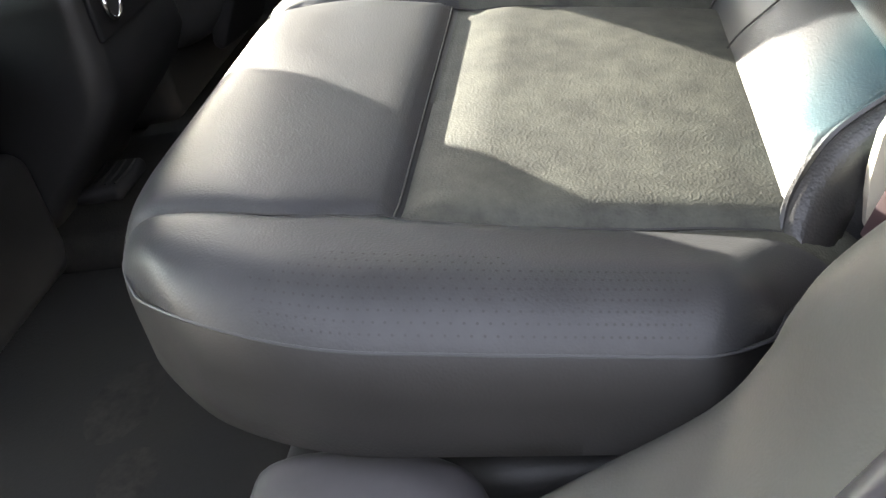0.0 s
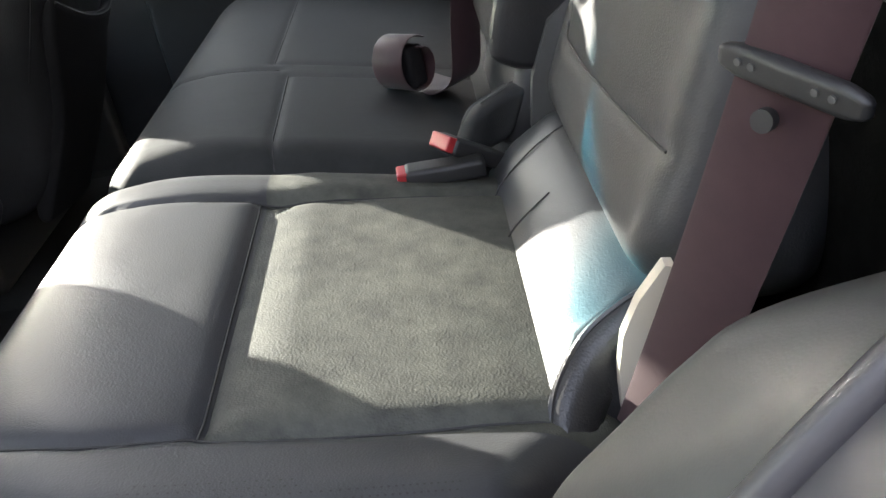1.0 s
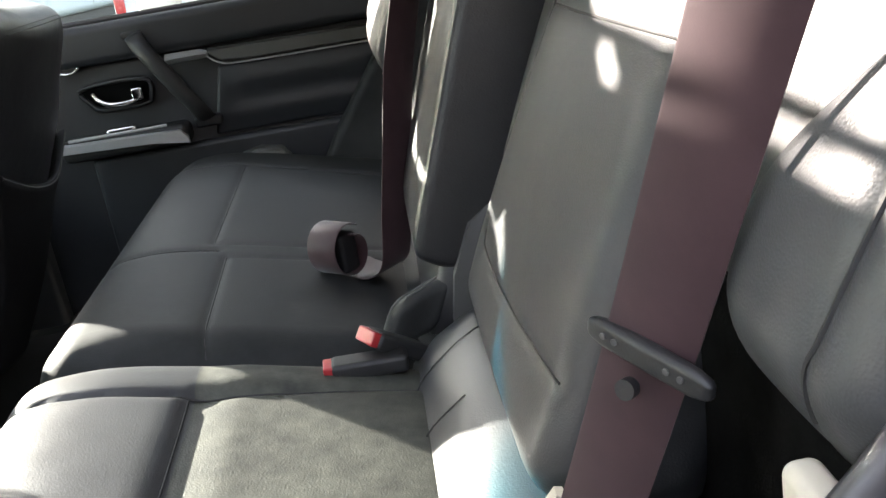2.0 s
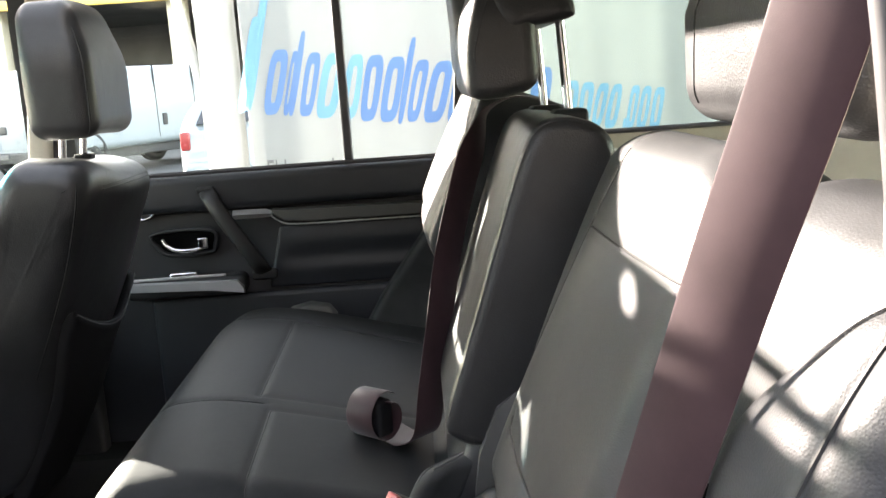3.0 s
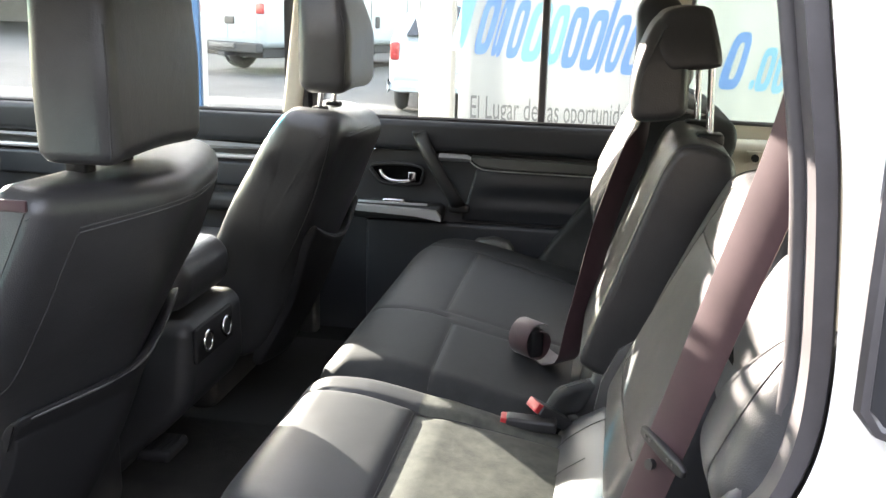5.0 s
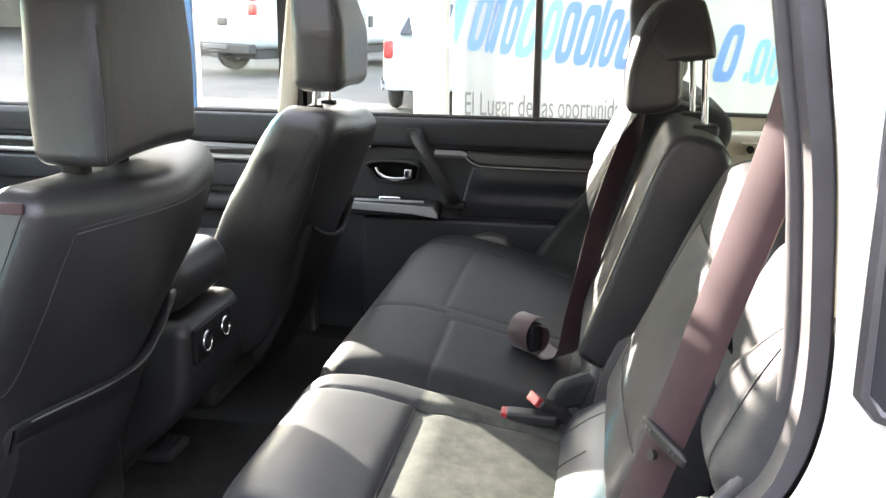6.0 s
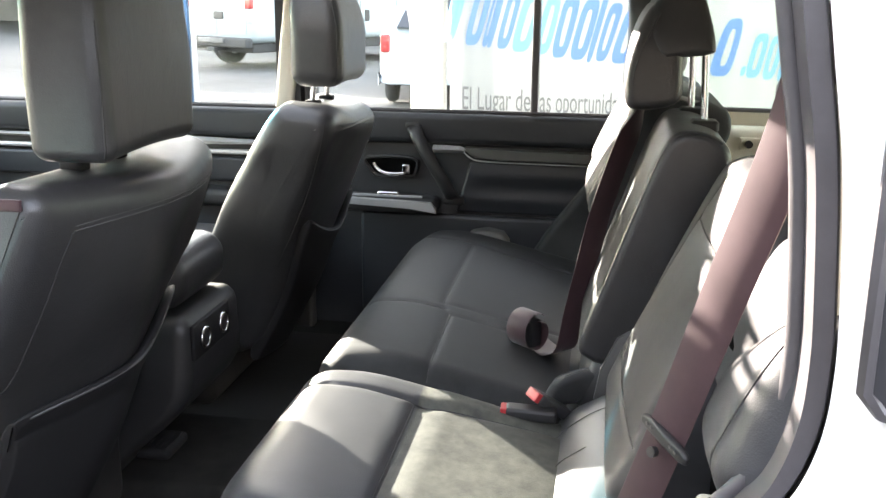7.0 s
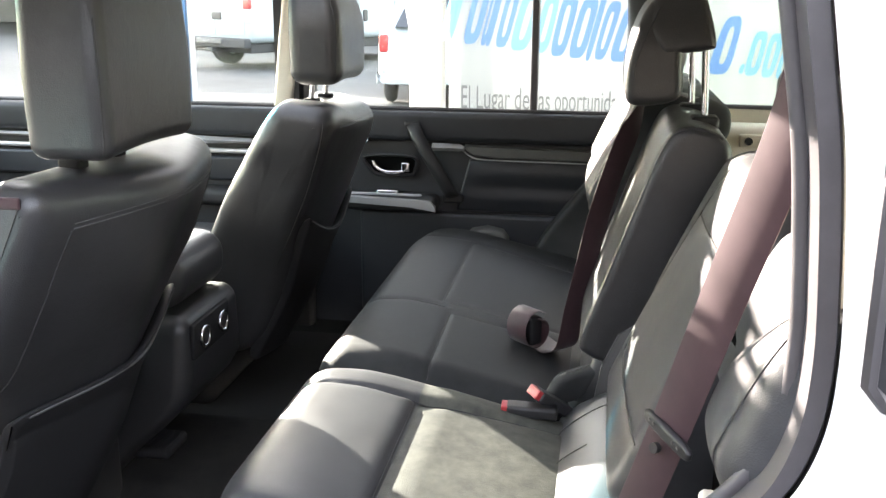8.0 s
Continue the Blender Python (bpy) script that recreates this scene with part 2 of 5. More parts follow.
def loft(rings, cap=True, closed=True):
    bm = bmesh.new()
    vs = [[bm.verts.new(p) for p in ring] for ring in rings]
    k = len(rings[0])
    for a, b in zip(vs, vs[1:]):
        for i in range(k if closed else k - 1):
            j = (i + 1) % k
            bm.faces.new((a[i], a[j], b[j], b[i]))
    if cap and closed:
        bm.faces.new(vs[0][::-1])
        bm.faces.new(vs[-1])
    return bm


def tube(pts, r, n=8, closed=False):
    pts = [Vector(p) for p in pts]
    rings = []
    up = Vector((0.13, 0.21, 0.97))
    for i, p in enumerate(pts):
        if closed:
            d = pts[(i + 1) % len(pts)] - pts[i - 1]
        else:
            d = pts[min(i + 1, len(pts) - 1)] - pts[max(i - 1, 0)]
        d.normalize()
        s = d.cross(up).normalized()
        u = s.cross(d)
        rr = r[i] if isinstance(r, (list, tuple)) else r
        rings.append([p + (s * math.cos(2 * math.pi * k / n) + u * math.sin(2 * math.pi * k / n)) * rr for k in range(n)])
    if closed:
        rings.append(rings[0])
        bm = loft(rings, cap=False)
        bmesh.ops.remove_doubles(bm, verts=bm.verts, dist=1e-6)
        return bm
    return loft(rings)


def ribbon(pts, sides, width, thick):
    """A flat band along pts, with its width along sides."""
    rings = []
    pts = [Vector(p) for p in pts]
    for i, p in enumerate(pts):
        d = (pts[min(i + 1, len(pts) - 1)] - pts[max(i - 1, 0)]).normalized()
        s = Vector(sides[i])
        s = (s - d * s.dot(d)).normalized()
        u = d.cross(s)
        w, t = s * width / 2, u * thick / 2
        rings.append([p - w - t * 0.4, p - w * 0.94 - t, p + w * 0.94 - t, p + w - t * 0.4, p + w + t * 0.4, p + w * 0.94 + t, p - w * 0.94 + t, p - w + t * 0.4])
    return loft(rings)


def cyl(a, b, r, n=16, r2=None):
    a, b = Vector(a), Vector(b)
    q = (b - a).normalized().to_track_quat("Z", "Y")
    ring = lambda c, rr: [c + q @ Vector((rr * math.cos(2 * math.pi * i / n), rr * math.sin(2 * math.pi * i / n), 0)) for i in range(n)]
    return loft([ring(a, r), ring(b, r2 if r2 is not None else r)])


def ringed(c, axis, r, tr, n=28):
    c, q = Vector(c), Vector(axis).normalized().to_track_quat("Z", "Y")
    return tube([c + q @ Vector((r * math.cos(2 * math.pi * i / n), r * math.sin(2 * math.pi * i / n), 0)) for i in range(n)], tr, 8, True)


def puffy(profile, y0, y1, r, steps=5, mid=8, deform=None, fan=False):
    """A side outline (x, z) filled across from y0 to y1, with its edges rounded by r."""
    pts = [Vector((p[0], p[1])) for p in profile]
    k = len(pts)
    area = sum(pts[i].x * pts[(i + 1) % k].y - pts[(i + 1) % k].x * pts[i].y for i in range(k))
    sgn = 1 if area > 0 else -1
    nor = []
    for i in range(k):
        d = (pts[(i + 1) % k] - pts[i - 1]).normalized()
        nor.append(Vector((-d.y, d.x)) * sgn)
    rings = []
    lay = [(y0 + r * (1 - math.cos(a)), r * (1 - math.sin(a))) for a in [math.pi / 2 * i / steps for i in range(steps + 1)]]
    lay += [(y0 + r + (y1 - y0 - 2 * r) * i / mid, 0.0) for i in range(1, mid)]
    lay += [(y1 - b + y0, c) for b, c in reversed(lay[:steps + 1])]
    for y, inset in lay:
        ring = [Vector(((p + q * inset).x, y, (p + q * inset).y)) for p, q in zip(pts, nor)]
        rings.append(ring)
    if fan:
        ends = [(sum(ring, Vector()) / k, ring) for ring in (rings[0], rings[-1])]
        for q in (0.8, 0.6, 0.4, 0.2, 0.05):
            rings.insert(0, [ends[0][0].lerp(v, q) for v in ends[0][1]])
            rings.append([ends[1][0].lerp(v, q) for v in ends[1][1]])
    return loft([[Vector(deform(v)) for v in ring] for ring in rings] if deform else rings)


def plate(outer, inner, y0, y1):
    """A wall in x and z between two loops of as many points, from y0 to y1."""
    rings = [[Vector((x, y, z)) for x, z in loop] for loop, y in ((outer, y0), (inner, y0), (inner, y1), (outer, y1), (outer, y0))]
    bm = loft(rings, cap=False)
    bmesh.ops.remove_doubles(bm, verts=bm.verts, dist=1e-6)
    return bm


def rounded(x0, x1, z0, z1, r, n=6):
    """A rectangle with round corners, as a loop of (x, z)."""
    out = []
    for cx, cz, a in ((x1 - r, z0 + r, -90), (x1 - r, z1 - r, 0), (x0 + r, z1 - r, 90), (x0 + r, z0 + r, 180)):
        out += [(cx + r * math.cos(radians(a + 90 * i / n)), cz + r * math.sin(radians(a + 90 * i / n))) for i in range(n + 1)]
    return out


def around(x0, x1, z0, z1, loop):
    """The rectangle's points that face those of an inner loop."""
    cx, cz = sum(p[0] for p in loop) / len(loop), sum(p[1] for p in loop) / len(loop)
    out = []
    for x, z in loop:
        dx, dz = x - cx, z - cz
        k = min((((x1 if dx > 0 else x0) - cx) / dx) if abs(dx) > 1e-9 else 1e9, (((z1 if dz > 0 else z0) - cz) / dz) if abs(dz) > 1e-9 else 1e9)
        out.append((cx + dx * k, cz + dz * k))
    return out


def pane(loop, y, thick=0.004):
    bm = bmesh.new()
    for yy in (y, y + thick):
        bm.faces.new([bm.verts.new((x, yy, z)) for x, z in loop])
    return bm


def box(lo, hi, r=0.004):
    return rbox(lo, hi, r, 2)


def near_line(p, q, pts):
    """Distance of (p, q) from a broken line."""
    best = 1e9
    for (a, b), (c, d) in zip(pts, pts[1:]):
        ux, uy = c - a, d - b
        t = max(0.0, min(1.0, ((p - a) * ux + (q - b) * uy) / (ux * ux + uy * uy)))
        best = min(best, math.hypot(p - a - t * ux, q - b - t * uy))
    return best


def bell(d, w):
    return math.exp(-(d / w) ** 2) if d < 4 * w else 0.0


def sstep(a, b, x):
    t = max(0.0, min(1.0, (x - a) / (b - a)))
    return t * t * (3 - 2 * t)


def stitched(ob, pts, away, material, r=0.0012, name="seam", sink=0.0):
    """A thread laid on a mesh along a line, seen from the side that away points to."""
    base, away = base_of(ob), Vector(away).normalized()
    tree = BVHTree.FromPolygons([v.co + base for v in ob.data.vertices], [p.vertices[:] for p in ob.data.polygons])
    line = []
    for p in smooth_line([Vector(q) for q in pts], 10):
        hit = tree.ray_cast(p + away * 0.2, -away)[0]
        if hit:
            line.append(hit + away * (r * 0.35 - sink))
    if len(line) > 2:
        part(name, tube(line, r, 5), material, ob)


# ---- the ground and what closes the car ----
def sheet(x0, x1, y0, y1, z, n=1):
    bm = bmesh.new()
    bmesh.ops.create_grid(bm, x_segments=n, y_segments=n, size=0.5, matrix=Matrix.Translation(((x0 + x1) / 2, (y0 + y1) / 2, z)) @ Matrix.Diagonal((x1 - x0, y1 - y0, 1, 1)))
    return bm


structure("ground", sheet(-600, 600, -600, 600, 0.0), ASPHALT, "dusty grey concrete yard around the parked car", "ground")

FLOOR = 0.66
structure("floor", rbox((-1.7, -0.86, 0.56), (2.1, 0.86, FLOOR), 0.01, 2), CARPET, "dark carpeted car floor", "floor")
structure("tunnel", rbox((-1.7, -0.17, FLOOR - 0.02), (0.2, 0.15, FLOOR + 0.045), 0.04, 4), CARPET, "dark carpeted hump along the middle of the car floor", "floor")


def slab(x0, x1, y0, y1, z0, z1, hole, drop):
    """A roof slab, lower towards its sides, with an opening."""
    hx0, hx1, hy0, hy1 = hole
    xs = sorted({x0, hx0, hx1, x1, *[x0 + (x1 - x0) * i / 24 for i in range(25)]})
    ys = sorted({y0, hy0, hy1, y1, *[y0 + (y1 - y0) * i / 24 for i in range(25)]})
    half, mid = (y1 - y0) / 2, (y0 + y1) / 2
    bm = bmesh.new()
    low, up = ([[bm.verts.new((x, y, z - drop * abs((y - mid) / half) ** 4)) for y in ys] for x in xs] for z in (z0, z1))
    solid = lambda i, j: 0 <= i < len(xs) - 1 and 0 <= j < len(ys) - 1 and not (hx0 - 1e-6 < xs[i] and xs[i + 1] < hx1 + 1e-6 and hy0 - 1e-6 < ys[j] and ys[j + 1] < hy1 + 1e-6)
    for i in range(len(xs) - 1):
        for j in range(len(ys) - 1):
            if not solid(i, j):
                continue
            for g in (low, up):
                bm.faces.new((g[i][j], g[i + 1][j], g[i + 1][j + 1], g[i][j + 1]))
            for di, dj, p, q in ((-1, 0, (i, j), (i, j + 1)), (1, 0, (i + 1, j), (i + 1, j + 1)), (0, -1, (i, j), (i + 1, j)), (0, 1, (i, j + 1), (i + 1, j + 1))):
                if not solid(i + di, j + dj):
                    bm.faces.new((low[p[0]][p[1]], low[q[0]][q[1]], up[q[0]][q[1]], up[p[0]][p[1]]))
    return bm


SUNROOF = (-0.80, -0.09, -0.45, 0.70)
structure("ceiling", slab(-1.0, 2.1, -0.80, 0.82, 1.70, 1.73, (-0.71, -0.09, -0.42, 0.605), 0.05), HEADLINER, "cream cloth headliner of the car with a sunroof", "ceiling")
structure("roof", slab(-1.05, 2.15, -0.88, 0.88, 1.735, 1.765, SUNROOF, 0.06), PAINT, "white painted steel roof of the car", "roof")
win = thing("window_4", (0, 0, 1.75), "dark tinted glass sunroof panel in the roof", "window", kind="structure")
part("pane", rbox((SUNROOF[0], SUNROOF[2], 1.748), (SUNROOF[1], SUNROOF[3], 1.754), 0.002, 1), GLASS_ROOF, win).visible_shadow = False
# unseen bar and plates over the sunroof's front, added to shape its sun patches
part("sun_mask_bar", rbox((-0.686, -0.449, 1.737), (-0.660, 0.699, 1.746), 0.003, 2), PLASTIC, win, "unseen black bar shaping the sun patches")
for x1, y0, y1 in ((-0.687, -0.449, 0.27), (-0.715, 0.271, 0.459), (-0.687, 0.46, 0.632), (-0.748, 0.633, 0.699)):
    part("sun_mask_plate", rbox((-0.799, y0, 1.738), (x1, y1, 1.745), 0.002, 1), PLASTIC, win)

# far side: header above the windows, quarter panel with its window
q_loop = [(0.575, 1.275), (0.80, 1.268), (1.25, 1.27), (1.33, 1.285), (1.37, 1.34), (1.36, 1.46), (1.33, 1.51), (1.25, 1.53), (0.94, 1.566), (0.70, 1.59), (0.585, 1.596), (0.562, 1.58), (0.553, 1.55), (0.553, 1.31)]
q_loop = [(p.x, p.y) for p in smooth_line([Vector((a, b, 0)) for a, b in q_loop], 4, True)]
structure("wall_far", plate(around(0.49, 2.1, 0.56, 1.70, q_loop), q_loop, 0.845, 0.885), CREAM, "cream quarter panel trim beside the luggage space", "wall")
win = thing("window_1", (0.76, 0.85, 1.27), "tinted fixed rear quarter window of the car", "window", kind="structure")
g = part("pane", pane(q_loop, 0.866), GLASS_REAR, win)
g.visible_shadow = False
part("window_seal", tube([(x, 0.843, z) for x, z in q_loop], 0.006, 6, True), RUBBER, win)
structure("header_rail", rbox((-1.3, 0.775, 1.642), (2.1, 0.89, 1.715), 0.03, 4), CREAM, "cream rail above the side windows", "trim")
structure("ledge_far", rbox((0.49, 0.76, 1.10), (2.1, 0.85, 1.235), 0.035, 4), CREAM, "cream ledge below the quarter window", "trim")
structure("luggage_side", rbox((0.62, 0.70, 0.64), (2.1, 0.845, 1.098), 0.03, 4), CREAM, "cream side trim of the luggage space", "wall")
structure("wall_rear", plate(around(-0.84, 0.84, 0.56, 1.70, rounded(-0.62, 0.62, 1.12, 1.62, 0.08)), rounded(-0.62, 0.62, 1.12, 1.62, 0.08), 0, 0.05), CREAM, "cream tailgate trim with a window", "wall").matrix_world = pose(2.08, 0, 0, 0, 0, 90)
win = thing("window_2", (2.1, 0, 1.12), "tailgate window of the car", "window", kind="structure")
bm = pane(rounded(-0.66, 0.66, 1.09, 1.65, 0.08), 0)
bmesh.ops.transform(bm, matrix=pose(2.105, 0, 0, 0, 0, 90), verts=bm.verts)
part("pane", bm, GLASS_REAR, win).visible_shadow = False


vent = thing("roof_vent", (0.73, 0.77, 1.645), "cream air vent with dark slats above the quarter window", "air vent")
part("frame", rbox((0.645, 0.762, 1.631), (0.80, 0.778, 1.664), 0.006, 3), CREAM, vent)
for i in range(9):
    part("slat", rbox((0.662 + i * 0.0145, 0.7595, 1.642), (0.667 + i * 0.0145, 0.7625, 1.655), 0.001, 1), SHELL, vent)
grip = thing("grab_grip", (0.9, 0.77, 1.63), "cream grab grip folded against the roof rail", "grab handle")
part("grip", tube(smooth_line([(0.83, 0.772, 1.655), (0.845, 0.757, 1.645), (0.90, 0.752, 1.638), (0.98, 0.752, 1.634), (1.04, 0.757, 1.638), (1.055, 0.772, 1.65)], 5), 0.011, 8), CREAM, grip)
lamp = thing("roof_lamp", (-0.16, 0.765, 1.69), "small pale reading lamp above the far door", "lamp")
part("lens", rbox((-0.21, 0.735, 1.672), (-0.115, 0.785, 1.695), 0.006, 3), POLE_WHITE, lamp)
catch = thing("seat_catch", (0.73, 0.755, 1.195), "dark metal seat catch in the cream ledge", "catch")
part("plate", rbox((0.695, 0.752, 1.185), (0.775, 0.762, 1.215), 0.003, 2), CREAM, catch)
part("pin", cyl((0.715, 0.744, 1.2), (0.715, 0.758, 1.2), 0.009, 12), SHELL, catch)
part("pin", cyl((0.75, 0.748, 1.2), (0.75, 0.758, 1.2), 0.006, 12), SHELL, catch)

# ---- far doors ----
def far_door(name, x0, x1, label, rear):
    """A closed door: shell, padded trim, window frame and glass."""
    d = thing(name, ((x0 + x1) / 2, 0.88, 0.6), label, "door", kind="structure")
    loop = rounded(x0 + 0.025, x1 - (0.025 if rear else 0.062), 1.24, 1.645, 0.03)
    if not rear:
        loop = [(x, min(z, 1.645, 1.62 + 0.6 * (x + 1.36)) if z > 1.45 else z) for x, z in loop]
    if rear:
        loop = [(x - (0.03 if (x > x1 - 0.1 and z < 1.4) else 0.0), z) for x, z in loop]
    part("window_frame", plate(around(x0, x1, 1.235, 1.70, loop), loop, 0.845, 0.885), PLASTIC, d)
    g = part("pane", pane(loop, 0.866), GLASS if rear else GLASS_SUN_TINT, d)
    g.visible_shadow = not rear
    part("door_shell", box((x0, 0.872, 0.58), (x1, 0.92, 1.235), 0.01), PAINT, d)

    def bow(p):
        return p.x, p.y + 0.018 * sstep(0.02, 0.34, abs(p.z + 0.05)), p.z

    part("trim_panel", rbox((x0 + 0.005, 0.842, 0.62), (x1 - 0.005, 0.872, 1.165), 0.012, 3, (20, 1, 20), bow), DOOR_SKIN, d)
    part("upper_pad", rbox((x0 + 0.004, 0.822, 1.162), (x1 - 0.004, 0.872, 1.24), 0.018, 4, (16, 1, 2)), DOOR_SKIN, d)
    part("window_seal", tube([(x0 + 0.03, 0.846, 1.243), (x1 - 0.02, 0.846, 1.243)], 0.006, 6), RUBBER, d)
    return d


rear_door = far_door("door_1", -0.388, 0.485, "closed rear door with black trim, silver strips and a window", True)
part("divider_bar", rbox((0.196, 0.846, 1.24), (0.214, 0.884, 1.65), 0.004, 2), RUBBER, rear_door, "black upright bar in the window")
strip = [(-0.048, 1.150, 0.020), (-0.02, 1.150, 0.020), (0.022, 1.1495, 0.019), (0.034, 1.148, 0.012)]
part("silver_tip", loft([[Vector((x, 0.832, z - w / 2)), Vector((x, 0.820, z)), Vector((x, 0.832, z + w / 2)), Vector((x, 0.845, z))] for x, z, w in strip]), SILVER, rear_door, "bright silver strip end")
part("grey_band", loft([[Vector((x, 0.834, z0)), Vector((x, 0.823, z0 + 0.004)), Vector((x, 0.823, z1 - 0.003)), Vector((x, 0.834, z1)), Vector((x, 0.845, z1)), Vector((x, 0.845, z0))] for x, z0, z1 in ((0.036, 1.146, 1.157), (0.06, 1.129, 1.156), (0.12, 1.124, 1.155), (0.30, 1.123, 1.152), (0.46, 1.123, 1.149))]), PLASTIC_GREY, rear_door, "dark grey satin band")
part("chrome_line", tube(smooth_line([(0.03, 0.826, 1.146), (0.055, 0.824, 1.128), (0.10, 0.823, 1.122), (0.30, 0.823, 1.1205), (0.46, 0.823, 1.120)], 5), 0.0018, 6), SILVER, rear_door, "thin bright line")


def insert_bend(p):
    ridge = 0.009 * bell(p.z - 0.035, 0.03) + 0.006 * bell(p.z + 0.03, 0.022)
    return p.x + 0.25 * p.z, p.y - ridge * sstep(0.19, 0.13, abs(p.x)), p.z


part("padded_insert", rbox((0.03, 0.834, 0.985), (0.40, 0.852, 1.121), 0.008, 4, (24, 1, 30), insert_bend), DOOR_SKIN, rear_door)
part("lower_pad", rbox((-0.24, 0.826, 0.70), (0.30, 0.85, 0.980), 0.012, 4, (20, 1, 10)), DOOR_SKIN, rear_door)
# grab handle: slanting bar with its plastic feet
part("grab_handle", loft([[Vector((x, 0.838 - d - 0.012, z)) + Vector((0.034 * math.cos(a) * 0.5, 0.012 * math.sin(a), 0.010 * math.cos(a) * 0.5)) for a in [2 * math.pi * k / 12 for k in range(12)]]
      for x, z, d in [(-0.098, 1.212, -0.01), (-0.094, 1.205, 0.012), (-0.083, 1.185, 0.026), (-0.06, 1.148, 0.032), (-0.03, 1.098, 0.032), (-0.004, 1.055, 0.028), (0.006, 1.03, 0.014), (0.01, 1.02, -0.01)]]), PLASTIC, rear_door)
part("handle_foot", rbox((-0.02, 0.818, 1.008), (0.034, 0.846, 1.03), 0.006, 3), PLASTIC, rear_door)
part("handle_foot", rbox((-0.118, 0.818, 1.20), (-0.078, 0.846, 1.216), 0.006, 3), PLASTIC, rear_door)
# pull of the latch in its recess
hl = [(p.x, p.y) for p in smooth_line([Vector(q) for q in ((-0.222, 1.12, 0), (-0.10, 1.122, 0), (-0.094, 1.085, 0), (-0.11, 1.073, 0), (-0.19, 1.073, 0), (-0.214, 1.09, 0))], 5, True)]
part("latch_bezel", tube([(x, 0.838, z) for x, z in hl], 0.005, 8, True), PLASTIC, rear_door)
# The recess's shade is put into the plate's colour.
part("latch_recess", pane(hl, 0.8395, 0.003), VOID_BLACK, rear_door, smooth=False)
part("latch_lever", tube(smooth_line([(-0.203, 0.833, 1.108), (-0.196, 0.83, 1.096), (-0.178, 0.826, 1.085), (-0.155, 0.824, 1.082), (-0.13, 0.826, 1.083), (-0.118, 0.828, 1.088)], 4), 0.0055, 8), CHROME, rear_door, "chrome latch lever")
part("lock_knob", rbox((-0.128, 0.822, 1.083), (-0.106, 0.84, 1.108), 0.004, 3), CHROME, rear_door, "small chrome lock knob")
# speaker ring and window switch on the armrest
part("speaker_ring", ringed((-0.240, 0.836, 1.184), (0, 1, 0), 0.031, 0.0035), CHROME, rear_door, "chrome ring round a small speaker")
part("speaker_mesh", cyl((-0.240, 0.8345, 1.184), (-0.240, 0.843, 1.184), 0.03, 28), PLASTIC, rear_door)
part("armrest", rbox((-0.285, 0.792, 0.985), (-0.03, 0.85, 1.028), 0.014, 4), PLASTIC, rear_door)
part("armrest_plate", loft([[Vector((x, 0.786, z0)), Vector((x, 0.786, z1)), Vector((x, 0.80, z1 + 0.004)), Vector((x, 0.80, z0 - 0.004))] for x, z0, z1 in ((-0.292, 1.008, 1.022), (-0.10, 1.0, 1.018), (-0.045, 0.992, 1.016), (-0.033, 0.99, 1.0))]), SILVER, rear_door, "satin silver armrest plate")
part("window_switch", rbox((-0.19, 0.80, 1.026), (-0.13, 0.83, 1.04), 0.006, 3), CHROME, rear_door)
part("switch_trim", rbox((-0.265, 0.797, 1.026), (-0.07, 0.803, 1.032), 0.002, 2), SILVER, rear_door)
ash = [(0.04, 0.925), (0.06, 0.945), (0.10, 0.953), (0.14, 0.945), (0.155, 0.925), (0.155, 0.91), (0.04, 0.91)]
part("ashtray", puffy(ash, 0.785, 0.84, 0.012, 4, 2), PLASTIC_GREY, rear_door, "small dark grey ashtray bulge")

front_door = far_door("door_2", -1.42, -0.40, "closed front passenger door with black trim", False)
part("silver_strip", loft([[Vector((x, 0.832, z - w / 2)), Vector((x, 0.822, z)), Vector((x, 0.832, z + w / 2)), Vector((x, 0.845, z))] for x, z, w in ((-1.35, 1.152, 0.01), (-1.0, 1.15, 0.014), (-0.7, 1.15, 0.022), (-0.52, 1.15, 0.012), (-0.475, 1.15, 0.01))]), SILVER, front_door, "thin satin silver strip")
part("lower_strip", rbox((-1.35, 0.829, 1.115), (-0.475, 0.846, 1.128), 0.005, 3), SILVER, front_door)
part("armrest", rbox((-1.2, 0.78, 0.98), (-0.50, 0.85, 1.03), 0.02, 4), PLASTIC, front_door)
part("padded_insert", rbox((-1.3, 0.83, 1.04), (-0.50, 0.85, 1.108), 0.01, 3), DOOR_SKIN, front_door)
structure("body_side_far", rbox((-1.5, 0.921, 0.5), (2.15, 0.935, 1.237), 0.005, 2), PAINT, "white outer skin of the far side of the car", "body panel")
structure("pillar_far_skin", rbox((-0.455, 0.887, 1.2), (-0.37, 0.915, 1.74), 0.005, 2), PLASTIC, "black outer skin of the centre pillar", "pillar")
structure("pillar_far", rbox((-0.46, 0.79, 0.6), (-0.368, 0.840, 1.2355), 0.012, 3), PLASTIC, "black lower centre pillar between the far doors", "pillar")
structure("pillar_far_top", rbox((-0.437, 0.815, 1.237), (-0.391, 0.885, 1.70), 0.016, 4, (2, 2, 6), lambda p: (p.x + 0.12 * p.z, p.y, p.z)), CREAM, "cream upper centre pillar between the far doors", "pillar")
structure("pillar_front_far", tube([(-1.34, 0.80, 1.70), (-1.56, 0.83, 1.44), (-1.76, 0.85, 1.18)], 0.04, 10), CREAM, "cream windscreen pillar", "pillar")
